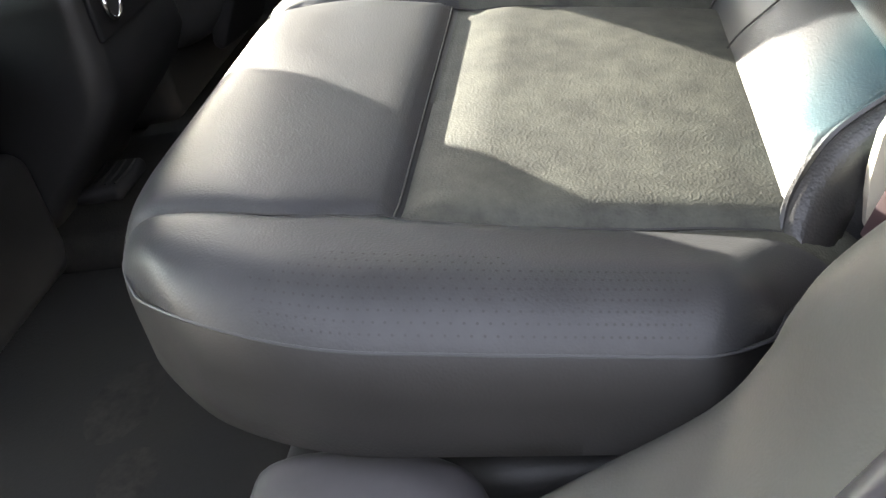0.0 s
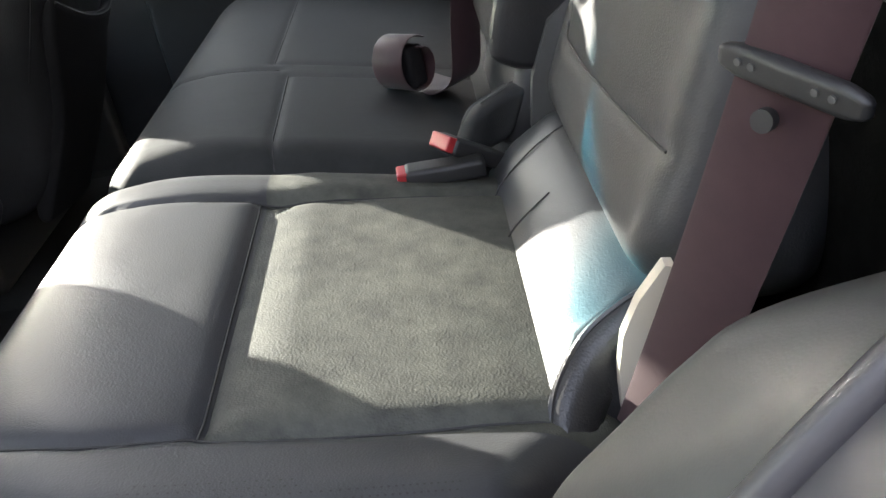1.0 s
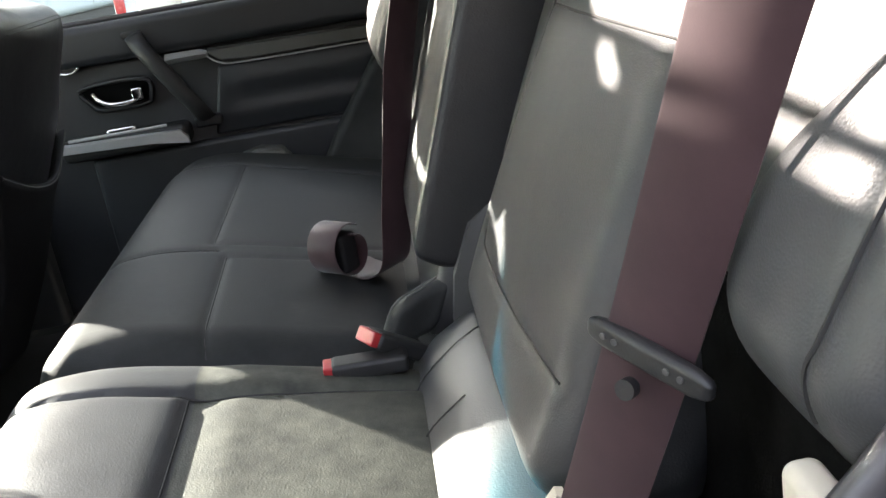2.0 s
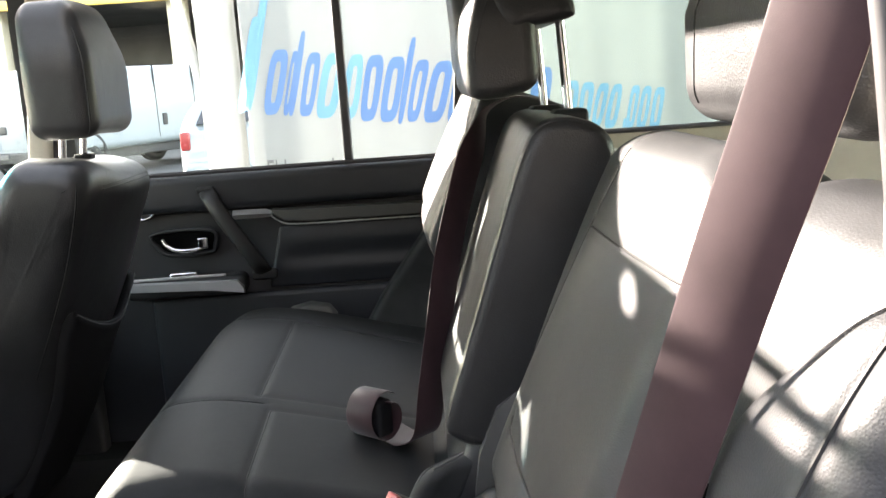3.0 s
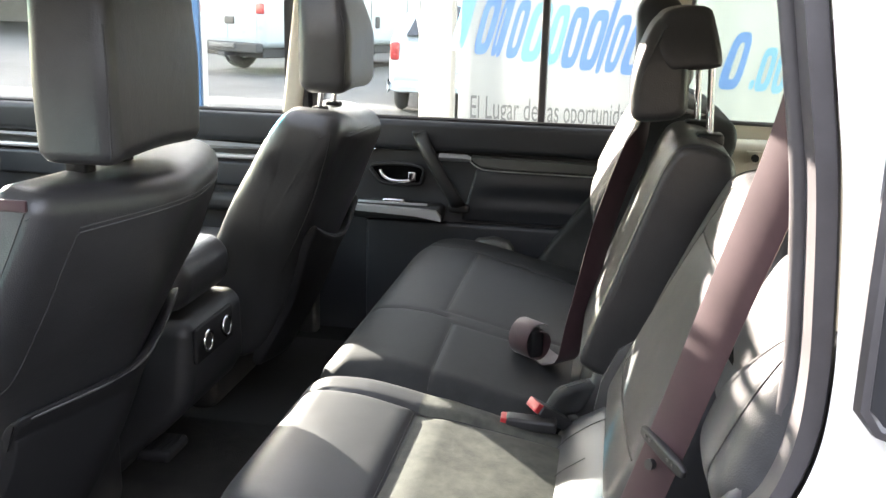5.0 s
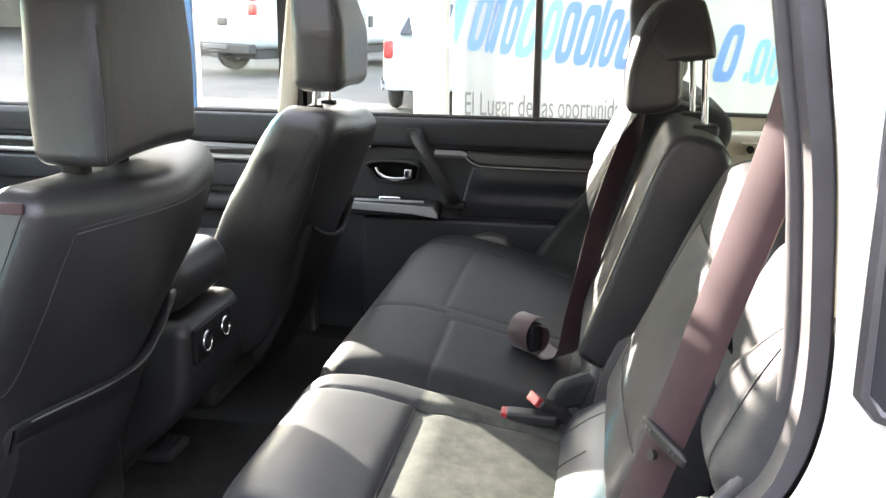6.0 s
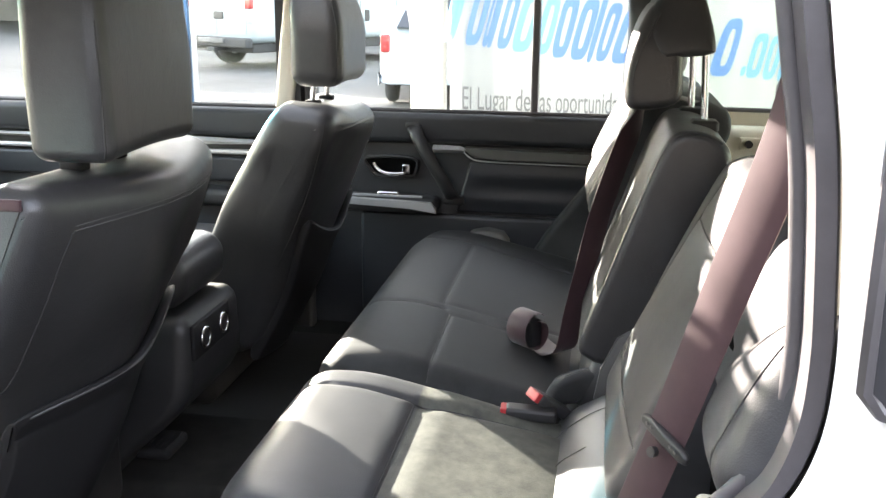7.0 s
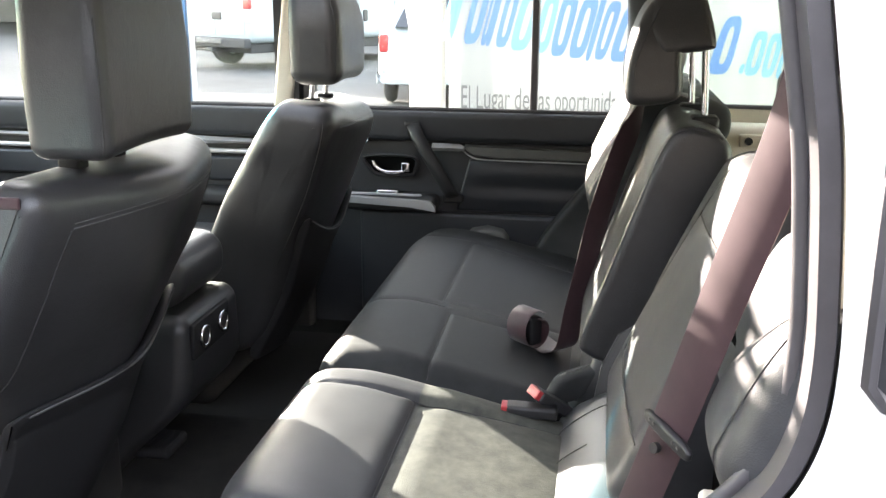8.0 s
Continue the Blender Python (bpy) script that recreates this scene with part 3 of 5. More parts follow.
structure("dashboard", rbox((-2.1, -0.84, 0.66), (-1.48, 0.84, 1.16), 0.07, 5, (4, 12, 4)), PLASTIC, "black dashboard", "dashboard")
win = thing("window_5", (-1.7, 0, 1.15), "windscreen with a blue-green shade band along its top", "window", kind="structure")
part("pane", loft([[Vector((-1.16, y, 1.668)), Vector((-1.70, y, 1.165)), Vector((-1.705, y, 1.165)), Vector((-1.165, y, 1.668))] for y in (-0.72, 0.70)]), GLASS_SCREEN, win, smooth=False)
structure("windscreen_header", rbox((-1.16, -0.80, 1.665), (-1.002, 0.82, 1.735), 0.03, 4), CREAM, "cream header above the windscreen", "trim")
structure("wall_front", rbox((-2.9, -0.86, 0.45), (-1.75, 0.86, 1.10), 0.05, 3), PAINT, "white engine compartment of the car", "wall")
# Added out of view to hold back sky light on the doorway side.
structure("light_blocker", rbox((-7.0, -4.2, 0.0), (8.0, -3.9, 2.6), 0.02, 2), BLOCKER_DARK, "unseen dark wall added behind the camera to cut side light", "wall")
structure("door_3", rbox((-0.44, -1.86, 0.56), (-0.36, -0.95, 1.66), 0.03, 4), PLASTIC, "black inside of the near rear door swung wide open", "door")
# near side of the body, ahead of the open doorway
near_loop = rounded(-1.38, -0.46, 1.24, 1.63, 0.04)
structure("wall_near", plate(around(-1.45, -0.36, 0.5, 1.74, near_loop), near_loop, -0.93, -0.86), PAINT, "white near front door of the car", "wall")
structure("sill", rbox((-0.36, -0.93, 0.45), (0.42, -0.84, 0.685), 0.02, 4), PLASTIC, "black plastic door sill below the open doorway", "sill")
structure("roof_rail_near", rbox((-1.3, -0.885, 1.655), (2.1, -0.775, 1.74), 0.03, 4), CREAM, "cream rail above the open doorway", "trim")

# ---- near rear edge of the doorway ----
EDGE = [(0.08, 0.66), (0.17, 0.76), (0.255, 0.88), (0.31, 0.955), (0.35, 1.01), (0.388, 1.058), (0.428, 1.1), (0.463, 1.134), (0.499, 1.174), (0.517, 1.205), (0.528, 1.245), (0.531, 1.29), (0.529, 1.34), (0.521, 1.43), (0.509, 1.50), (0.49, 1.60), (0.465, 1.70)]
edge = smooth_line([Vector((x, 0, z)) for x, z in EDGE], 6)
eo = lambda dx, y, dz=0.0: [Vector((p.x + dx, y, p.z + dz)) for p in edge]
seal = thing("door_seal", (0.4, -0.9, 0.7), "dark grey rubber seal round the doorway edge", "seal", kind="structure")
part("inner_lip", tube(eo(0.002, -0.868), 0.0075, 10), RUBBER, seal)
part("outer_lip", tube(eo(0.016, -0.898), 0.0075, 10), RUBBER, seal)
part("flange", loft([[a, b, c, d] for a, b, c, d in zip(eo(0.004, -0.866), eo(0.006, -0.906), eo(0.02, -0.906), eo(0.02, -0.866))]), RUBBER, seal, "dull grey flange")
BACK = [(min(2.2, p.x + 1.7), 0.45 + 1.29 * i / (len(edge) - 1)) for i, p in enumerate(edge)]
bm = loft([[Vector((p.x + 0.022, -0.912, p.z)) for p in edge], [Vector((p.x + 0.03, -0.925, p.z)) for p in edge], [Vector((p.x + 0.06, -0.932, p.z)) for p in edge],
           [Vector((x, -0.94, z)) for x, z in BACK], [Vector((x, -0.90, z)) for x, z in BACK], [Vector((p.x + 0.03, -0.90, p.z)) for p in edge]], closed=False)
structure("body_side", bm, PAINT, "white rear body side of the car", "body panel")
qn = [(0.564, 1.294), (0.576, 1.280), (0.60, 1.272), (1.4, 1.24), (1.45, 1.30), (1.40, 1.62), (0.59, 1.66), (0.566, 1.64), (0.563, 1.50), (0.5625, 1.38)]
win = thing("window_3", (0.9, -0.94, 1.25), "dark tinted rear quarter window in the white body side", "window", kind="structure")
part("pane", plate(qn, [(0.9 + (x - 0.9) * 0.02, 1.45 + (z - 1.45) * 0.02) for x, z in qn], -0.952, -0.944), DARK_GLASS, win)
part("window_seal", tube([Vector((a, -0.949, b)) for a, b in qn], 0.006, 6, True), RUBBER, win)


# ---- wheel arch and sill trim inside the doorway ----
def arch_surface():
    inner = smooth_line([Vector((x, -0.77, z)) for x, z in ((-0.30, 0.665), (0.03, 0.735), (0.13, 0.825), (0.22, 0.882), (0.283, 0.920), (0.309, 0.951), (0.320, 0.973), (0.334, 0.993), (0.362, 1.018), (0.392, 1.044), (0.425, 1.063), (0.50, 1.072), (0.60, 1.075))], 6)
    outer = smooth_line([Vector((x, -0.866, z)) for x, z in ((-0.30, 0.69), (0.02, 0.70), (0.16, 0.76), (0.24, 0.87), (0.305, 0.935), (0.347, 0.985), (0.38, 1.03), (0.41, 1.065), (0.44, 1.092), (0.47, 1.108), (0.50, 1.116), (0.54, 1.12), (0.60, 1.12))], 6)
    rings = []
    for a, b in zip(inner, outer):
        ring = [a + Vector((0.03, 0.10, -0.12)), a + Vector((0.012, 0.035, -0.03)), a + Vector((0.004, 0.012, -0.006)), a]
        for k in range(1, 10):
            t = k / 10
            q = a.lerp(b, t)
            q.z += 0.007 * math.sin(math.pi * t)
            ring.append(q)
        ring += [b]
        rings.append(ring)
    return loft(rings, closed=False)


structure("wheel_arch_trim", arch_surface(), TRIM_DARK, "dusty dark grey plastic wheel arch and sill trim", "trim")
structure("quarter_trim", rbox((0.56, -0.855, 0.66), (2.1, -0.74, 1.24), 0.03, 4), CREAM, "cream quarter trim behind the rear seat", "wall")
structure("pillar_near", loft([[Vector((x, -0.845, z)), Vector((x + 0.02, -0.78, z)), Vector((x + 0.22, -0.77, z)), Vector((x + 0.22, -0.86, z))] for x, z in ((0.545, 1.20), (0.545, 1.40), (0.53, 1.55), (0.50, 1.70))]), CREAM, "cream rear pillar beside the doorway", "pillar")


# ---- rear bench: two cushions ----
def cushion_top(X, Y):
    fall = 0.24 - 0.12 * sstep(-0.63, -0.73, Y)
    drop = 0.0 if X < 0.02 else ((X - 0.02) ** 2 / 0.32 if X < 0.18 else X - 0.10)
    return 0.008 * bell(X - 0.03, 0.08) - fall * drop


def bench_cushion(name, y0, y1, seams, near_r, far_r, label, dust):
    """A leather cushion with stitched panels and rounded front corners."""
    x0, x1, z0, z1 = -0.06, 0.40, 0.80, 0.978
    deep = 1.0 if near_r > 0.1 else 0.45
    c = Vector(((x0 + x1) / 2, (y0 + y1) / 2, (z0 + z1) / 2))
    h = Vector(((x1 - x0) / 2, (y1 - y0) / 2, (z1 - z0) / 2))

    def bend(p):
        x, y, z = p
        for sgn, R in ((-1, near_r), (1, far_r)):
            if R and x < -h.x + R and y * sgn > h.y - R:
                u, v = (-x - (h.x - R)) / R, (y * sgn - (h.y - R)) / R
                u2, v2 = u * math.sqrt(max(0, 1 - v * v / 2)), v * math.sqrt(max(0, 1 - u * u / 2))
                x, y = -(h.x - R) - u2 * R, sgn * (h.y - R + v2 * R)
        R = 0.075
        if near_r > 0.1 and x > h.x - R and y < -h.y + R:
            u, v = (x - (h.x - R)) / R, (-y - (h.y - R)) / R
            x, y = h.x - R + R * u * math.sqrt(max(0, 1 - v * v / 2)), -(h.y - R) - R * v * math.sqrt(max(0, 1 - u * u / 2))
        if near_r > 0.1:
            x -= 0.058 * sstep(-0.60, -0.70, y + c.y) * sstep(0.02, h.x, x)
        X, Y = x + c.x, y + c.y
        top = sstep(-0.06, h.z * 0.6, z)
        dz = cushion_top(X, Y)
        d = min(near_line(X, Y, line) for line in seams)
        dz -= deep * (0.005 * bell(d, 0.0045) + 0.0025 * bell(d, 0.014))
        if near_r > 0.1:
            dz -= 0.008 * sstep(0.129, 0.140, X) * (1 - sstep(0.15, 0.34, X)) * sstep(-0.66, -0.62, Y) * sstep(-0.28, -0.32, Y)
        for a, b, cc, dd in dust:
            inside = sstep(a, a + 0.05, X) * sstep(b, b - 0.05, X) * sstep(cc, cc + 0.02, Y) * sstep(dd, dd - 0.06, Y)
            dz += 0.006 * inside
        k = max(0.0, -z / h.z)
        if x < 0:
            x += 0.05 * k * sstep(0, -h.x, x)
        y -= 0.085 * k * (sstep(h.y * 0.5, h.y, abs(y))) * (1 if y > 0 else -1)
        return x, y, z + dz * top

    t = thing(name, (c.x, c.y, z0), label, "car seat", "rear bench")
    bm = rbox((x0, y0, z0), (x1, y1, z1), 0.055, 6, (84, int((y1 - y0) / 0.0055), 4), bend)
    bm.normal_update()
    for f in bm.faces:
        m = f.calc_center_median()
        if m.z > 0.86 and any(a < m.x < b and cc < m.y < dd for a, b, cc, dd in dust):
            f.material_index = 1
        elif near_r > 0.1 and f.normal.z < 0.75 and m.z < 0.949 + cushion_top(m.x, m.y):
            f.material_index = 2
    cov = part("cushion", bm, (LEATHER if near_r > 0.1 else LEATHER_SHADED, LEATHER_DUSTY, SIDE_DARK), t)
    part("underside", rbox((x0 + 0.09, y0 + 0.05, z0 - 0.06), (x1 - 0.02, y1 - 0.05, z0 + 0.02), 0.02, 3), PLASTIC, t)
    return t, cov, bend, c


near_seams = [[(0.135, -0.642), (0.132, -0.305)], [(0.135, -0.642), (0.40, -0.622)], [(0.132, -0.305), (0.40, -0.285)], [(0.135, -0.642), (0.07, -0.648), (-0.02, -0.632), (-0.075, -0.61)], [(0.132, -0.305), (0.03, -0.298), (-0.075, -0.29)]]
near_cushion, near_cover, near_bend, near_c = bench_cushion("rear_seat", -0.748, -0.208, near_seams, 0.20, 0.03, "black leather rear seat, dusty cushion panel, sunlit backrest top", [(0.135, 0.40, -0.64, -0.21)])
far_seams = [[(0.128, -0.19), (0.122, 0.075)], [(0.122, 0.075), (0.40, 0.085)], [(0.10, 0.128), (0.098, 0.56)], [(0.098, 0.128), (0.40, 0.13)], [(0.098, 0.56), (0.40, 0.53)], [(0.11, 0.10), (0.02, 0.10), (-0.075, 0.10)], [(0.10, 0.565), (0.02, 0.57), (-0.06, 0.59)]]
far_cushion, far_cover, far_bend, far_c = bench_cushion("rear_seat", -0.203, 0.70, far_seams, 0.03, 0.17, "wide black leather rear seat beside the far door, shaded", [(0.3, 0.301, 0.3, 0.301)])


for line in near_seams:
    stitched(near_cover, [(x, y, 1.0) for x, y in line], (0, 0, 1), SEAM, 0.0011)
for line in far_seams[:1] + far_seams[2:3] + far_seams[4:]:
    stitched(far_cover, [(x, y, 1.0) for x, y in line], (0, 0, 1), SEAM, 0.0009)


def on_surface(bend, c, x, y, z):
    """The place on a bent cushion of a point given in its straight box."""
    return Vector(bend(Vector((x, y, z)) - c)) + c


# piping round the near cushion
rim = [(0.3915, y) for y in (-0.67, -0.69, -0.705, -0.72, -0.73, -0.7395)] + [(0.383 - 0.012 * k, -0.7395) for k in range(36)] + [(-0.0515, y) for y in (-0.7395, -0.73, -0.72, -0.70, -0.68, -0.66, -0.64, -0.61, -0.58, -0.54, -0.5, -0.45, -0.4, -0.32, -0.24)]
pip = [on_surface(near_bend, near_c, x, y, 0.951) for x, y in rim]
part("piping", tube(smooth_line(pip, 2), 0.0011, 6), LEATHER, near_cushion)
holes = bmesh.new()
for i in range(46):
    for j in range(10):
        x, a = 0.045 + i * 0.0062 + (0.0031 if j % 2 else 0.0), radians(-6 + 6.2 * j)
        if x > 0.33 or x < 0.06 + 0.012 * max(0, 5 - j) or (j < 3 and x > 0.2):
            continue
        q = [on_surface(near_bend, near_c, x + dx, -0.693 - 0.0552 * math.sin(a + da), 0.923 + 0.0552 * math.cos(a + da)) for dx, da in ((0, 0), (0.002, 0), (0, 0.03))]
        e, f = (q[1] - q[0]).normalized(), (q[2] - q[0]).normalized()
        holes.faces.new([holes.verts.new(q[0] + (e * math.cos(k * math.pi / 3) + f * math.sin(k * math.pi / 3)) * 0.0008) for k in range(6)])
tagged(part("perforation", holes, SEAM, near_cushion, smooth=False), kind="stuff")
part("folding_lever", puffy([(p.x, p.y) for p in smooth_line([Vector((a, b, 0)) for a, b in ((0.043, 0.852), (0.048, 0.872), (0.075, 0.882), (0.12, 0.880), (0.15, 0.872), (0.17, 0.85), (0.172, 0.80), (0.15, 0.79), (0.14, 0.835), (0.09, 0.842), (0.055, 0.842))], 4, True)], -0.792, -0.715, 0.014, 6, 2, lambda v: (v.x, v.y, v.z - 0.012 - 0.35 * max(0.0, -0.75 - v.y))), RUBBER, near_cushion, "dark grey plastic folding lever")
for z in (0.867, 0.859):
    part("lever_groove", tube(smooth_line([(0.056, -0.7922, z - 0.034), (0.078, -0.7925, z - 0.028), (0.11, -0.7925, z - 0.028), (0.14, -0.7925, z - 0.032)], 4), 0.0016, 5), SHELL, near_cushion)

# ---- rear backrests ----
SLOPE = 0.44


def reclined(x, z, slope):
    """A frame on a backrest's front face: across, forward, up."""
    u = Vector((slope, 0, 1)).normalized()
    n = Vector((0, 1, 0)).cross(u) * -1
    m = Matrix.Identity(4)
    for i, v in enumerate((Vector((0, 1, 0)), n, u)):
        m.col[i][:3] = v
    m.col[3][:3] = (x, 0, z)
    return m


NB = reclined(0.389, 0.965, SLOPE)


def back_panel(y0, y1, u0, u1, thick, r, seams, puff, lift=0.0, taper=None, belly=0.0):
    h = Vector(((y1 - y0) / 2, thick / 2, (u1 - u0) / 2))
    c = Vector(((y0 + y1) / 2, -thick / 2 + lift, (u0 + u1) / 2))

    def bend(p):
        a, n, u = p
        front = sstep(0, h.y, n)
        dn = puff * (1 - (a / h.x) ** 2) * (1 - (u / h.z) ** 2) + belly * sstep(0.07, 0.2, u + c.z)
        if taper:
            a, u = taper(a, u, h)
        if seams:
            d = min(near_line(a + c.x, u + c.z, line) for line in seams)
            dn -= 0.0022 * bell(d, 0.004) + 0.0016 * bell(d, 0.018)
        return a, n + dn * front, u

    lo, hi = c - h, c + h
    return rbox(lo, hi, r, 6, (max(8, int((y1 - y0) / 0.006)), 2, max(8, int((u1 - u0) / 0.006))), bend, NB)


def cut_corner(a, u, h):
    a, u = soft_corner(a, u, h)
    R = 0.07
    if a < -h.x + R and u < -h.z + R:
        p, q = (-a - h.x + R) / R, (-u - h.z + R) / R
        p, q = p * math.sqrt(1 - q * q / 2), q * math.sqrt(1 - p * p / 2)
        a, u = -(h.x - R + p * R), -(h.z - R + q * R)
    return a, u


def soft_corner(a, u, h):
    R = 0.10
    if abs(a) > h.x - R and u > h.z - R:
        p, q = (abs(a) - h.x + R) / R, (u - h.z + R) / R
        p, q = p * math.sqrt(1 - q * q / 2), q * math.sqrt(1 - p * p / 2)
        a, u = math.copysign(h.x - R + p * R, a), h.z - R + q * R
    return a, u


near_back = near_cushion
near_main = part("main_panel", back_panel(-0.618, -0.215, 0.012, 0.43, 0.12, 0.04, [[(-0.32, 0.43), (-0.30, 0.36), (-0.283, 0.28), (-0.266, 0.215), (-0.242, 0.14), (-0.225, 0.10)], [(-0.262, 0.122), (-0.281, 0.09), (-0.35, 0.092), (-0.438, 0.096), (-0.59, 0.106)], [(-0.29, 0.318), (-0.42, 0.32), (-0.60, 0.325)]], 0.010, 0, cut_corner), LEATHER, near_back)
nb_up = NB.to_3x3() @ Vector((0, 1, 0))
for line in ([(-0.32, 0.40), (-0.30, 0.36), (-0.283, 0.28), (-0.266, 0.215), (-0.245, 0.14)], [(-0.27, 0.105), (-0.284, 0.092), (-0.35, 0.092), (-0.438, 0.096), (-0.587, 0.106)], [(-0.30, 0.318), (-0.42, 0.32), (-0.595, 0.325)]):
    stitched(near_main, [NB @ Vector((a, 0.0, b)) for a, b in line], nb_up, SEAM)
part("side_bolster", back_panel(-0.872, -0.565, 0.212, 0.43, 0.11, 0.05, [[(-0.87, 0.37), (-0.74, 0.22)]], 0.010, -0.022, soft_corner), LEATHER, near_back)


def pad_corner(a, u, h):
    for sa, su, R in ((1, 1, 0.06), (1, -1, 0.05), (-1, -1, 0.065)):
        if a * sa > h.x - R and u * su > h.z - R:
            p, q = (a * sa - h.x + R) / R, (u * su - h.z + R) / R
            p, q = p * math.sqrt(1 - q * q / 2), q * math.sqrt(1 - p * p / 2)
            a, u = sa * (h.x - R + p * R), su * (h.z - R + q * R)
    return -h.x + (a + h.x) * (1 - 0.62 * sstep(-h.z * 0.35, h.z, u)), u


near_pad = part("bolster_pad", back_panel(-0.888, -0.715, 0.200, 0.40, 0.10, 0.045, [[(-0.822, 0.19), (-0.824, 0.227), (-0.832, 0.25), (-0.838, 0.282), (-0.855, 0.40)]], 0.014, -0.006, pad_corner), LEATHER, near_back)
stitched(near_pad, [NB @ Vector((a, 0.0, b)) for a, b in ((-0.823, 0.215), (-0.826, 0.235), (-0.832, 0.25), (-0.838, 0.282), (-0.849, 0.36))], nb_up, SEAM)
# Board added to stand for the unlit gap behind the belt.
part("backing", rbox((0.515, -0.80, 0.80), (0.556, -0.24, 1.23), 0.015, 3), VOID_BLACK, near_back, "black board standing in for an unlit gap")
part("lumbar_roll", puffy([(0.329, 0.893), (0.339, 0.92), (0.367, 0.946), (0.402, 0.966), (0.44, 0.975), (0.47, 0.97), (0.47, 0.86), (0.355, 0.86)], -0.632, -0.212, 0.022, 5, 24, lambda v: (v.x, v.y + 0.044 * sstep(0.335, 0.375, v.x) * sstep(-0.53, -0.632, v.y), v.z)), LEATHER, near_back)


welt_line = smooth_line([(0.330, -0.637, 0.893), (0.336, -0.632, 0.907), (0.347, -0.612, 0.930), (0.370, -0.591, 0.950), (0.398, -0.585, 0.966), (0.42, -0.590, 0.978)], 8)


def flap_ring(p, k):
    """A cut through the leather side panel below the welt, gathered into folds at its front end."""
    w, f = 1 - 0.55 * k, 0.0035 * sstep(0.55, 0.1, k) * math.sin(k * 34)
    steps = [(0.0, 0.0, 0.0), (0.003, -0.010, -0.002), (0.008, -0.019 + f, -0.010), (0.013, -0.023 - f, -0.022), (0.018, -0.024 + f, -0.036), (0.024, -0.020, -0.050), (0.03, -0.004, -0.048), (0.014, 0.004, -0.012)]
    return [p + Vector(q) * w for q in steps]


part("end_flap", loft([flap_ring(p, i / (len(welt_line) - 1)) for i, p in enumerate(welt_line)]), LEATHER_SMOOTH, near_back, "leather side panel gathered below the welt")
part("end_welt", tube(welt_line, 0.0024, 6), LEATHER_SMOOTH, near_back)
part("stitching", tube(smooth_line([(0.3345, -0.388, 0.914), (0.349, -0.386, 0.9335), (0.381, -0.383, 0.9565)], 4), 0.0008, 5), SEAM, near_back)
part("stitching", tube(smooth_line([(0.3345, -0.296, 0.914), (0.349, -0.29, 0.9335), (0.386, -0.28, 0.959), (0.42, -0.272, 0.9725)], 4), 0.0008, 5), SEAM, near_back)


def headrest(t, lo, hi, m=None, r=0.04, top=0.14, lean=0.18):
    h = (Vector(hi) - Vector(lo)) / 2

    def bend(p):
        k = sstep(0, h.z, p.z)
        s = sstep(0, -h.z, p.z)
        return p.x * (1 - lean * k) - 0.078 * lean * k, p.y * (1 - top * k - 0.03 * s), p.z + 0.006 * (1 - (p.y / h.y) ** 2)

    return part("headrest", rbox(lo, hi, r, 6, (8, 12, 10), bend, m), LEATHER_SMOOTH, t)




def slant(p):
    k = sstep(-0.02, 0.082, p.z)
    return p.x + 0.25 * max(0.0, p.z), p.y - (0.16 * k * k if p.y > 0 else 0.0), p.z


nh = part("headrest", rbox((0.572, -0.72, 1.358), (0.67, -0.405, 1.532), 0.032, 6, (8, 24, 14), slant), LEATHER_SMOOTH, near_back)
stitched(nh, [(0.60, -0.455, 1.375), (0.60, -0.458, 1.42), (0.60, -0.47, 1.455), (0.60, -0.50, 1.49)], (-1, 0, 0), SEAM, 0.0009)

for y in (-0.54, -0.46):
    part("headrest_post", cyl((0.60, y, 1.33), (0.625, y, 1.40), 0.006, 10), CHROME, near_back)

centre_back = thing("centre_seat_back", (0.45, -0.05, 1.0), "narrow black leather centre backrest with its headrest raised", "backrest", "rear bench")
part("padding", puffy([(p.x, p.y) for p in smooth_line([Vector((a, b, 0)) for a, b in ((0.362, 1.04), (0.40, 1.15), (0.438, 1.26), (0.462, 1.325), (0.482, 1.354), (0.515, 1.358), (0.548, 1.345), (0.562, 1.315), (0.555, 1.25), (0.51, 1.12), (0.47, 1.02), (0.42, 1.0), (0.375, 1.01))], 5, True)], -0.205, 0.085, 0.014, 5, 10), LEATHER_SMOOTH, centre_back)
part("side_welt", tube(smooth_line([(0.366, -0.199, 1.04), (0.404, -0.199, 1.15), (0.442, -0.199, 1.26), (0.466, -0.199, 1.325), (0.485, -0.199, 1.351), (0.515, -0.199, 1.355), (0.546, -0.199, 1.342)], 6), 0.0022, 6), LEATHER, centre_back)
part("lower_cover", puffy([(0.36, 0.93), (0.385, 1.01), (0.46, 1.03), (0.47, 0.95), (0.42, 0.9)], -0.20, 0.08, 0.02, 4, 3), PLASTIC, centre_back)
pad = [(0.415, 1.385), (0.409, 1.42), (0.414, 1.46), (0.428, 1.505), (0.446, 1.530), (0.468, 1.530), (0.486, 1.50), (0.489, 1.44), (0.487, 1.395), (0.45, 1.382)]
hood = [(0.436, 1.50), (0.447, 1.533), (0.475, 1.544), (0.508, 1.543), (0.52, 1.52), (0.532, 1.472), (0.524, 1.461), (0.488, 1.456), (0.462, 1.452), (0.445, 1.47)]
trapeze = lambda v: (v.x, -0.045 + (v.y + 0.045) * (1 - 0.12 * sstep(1.46, 1.54, v.z)), v.z)
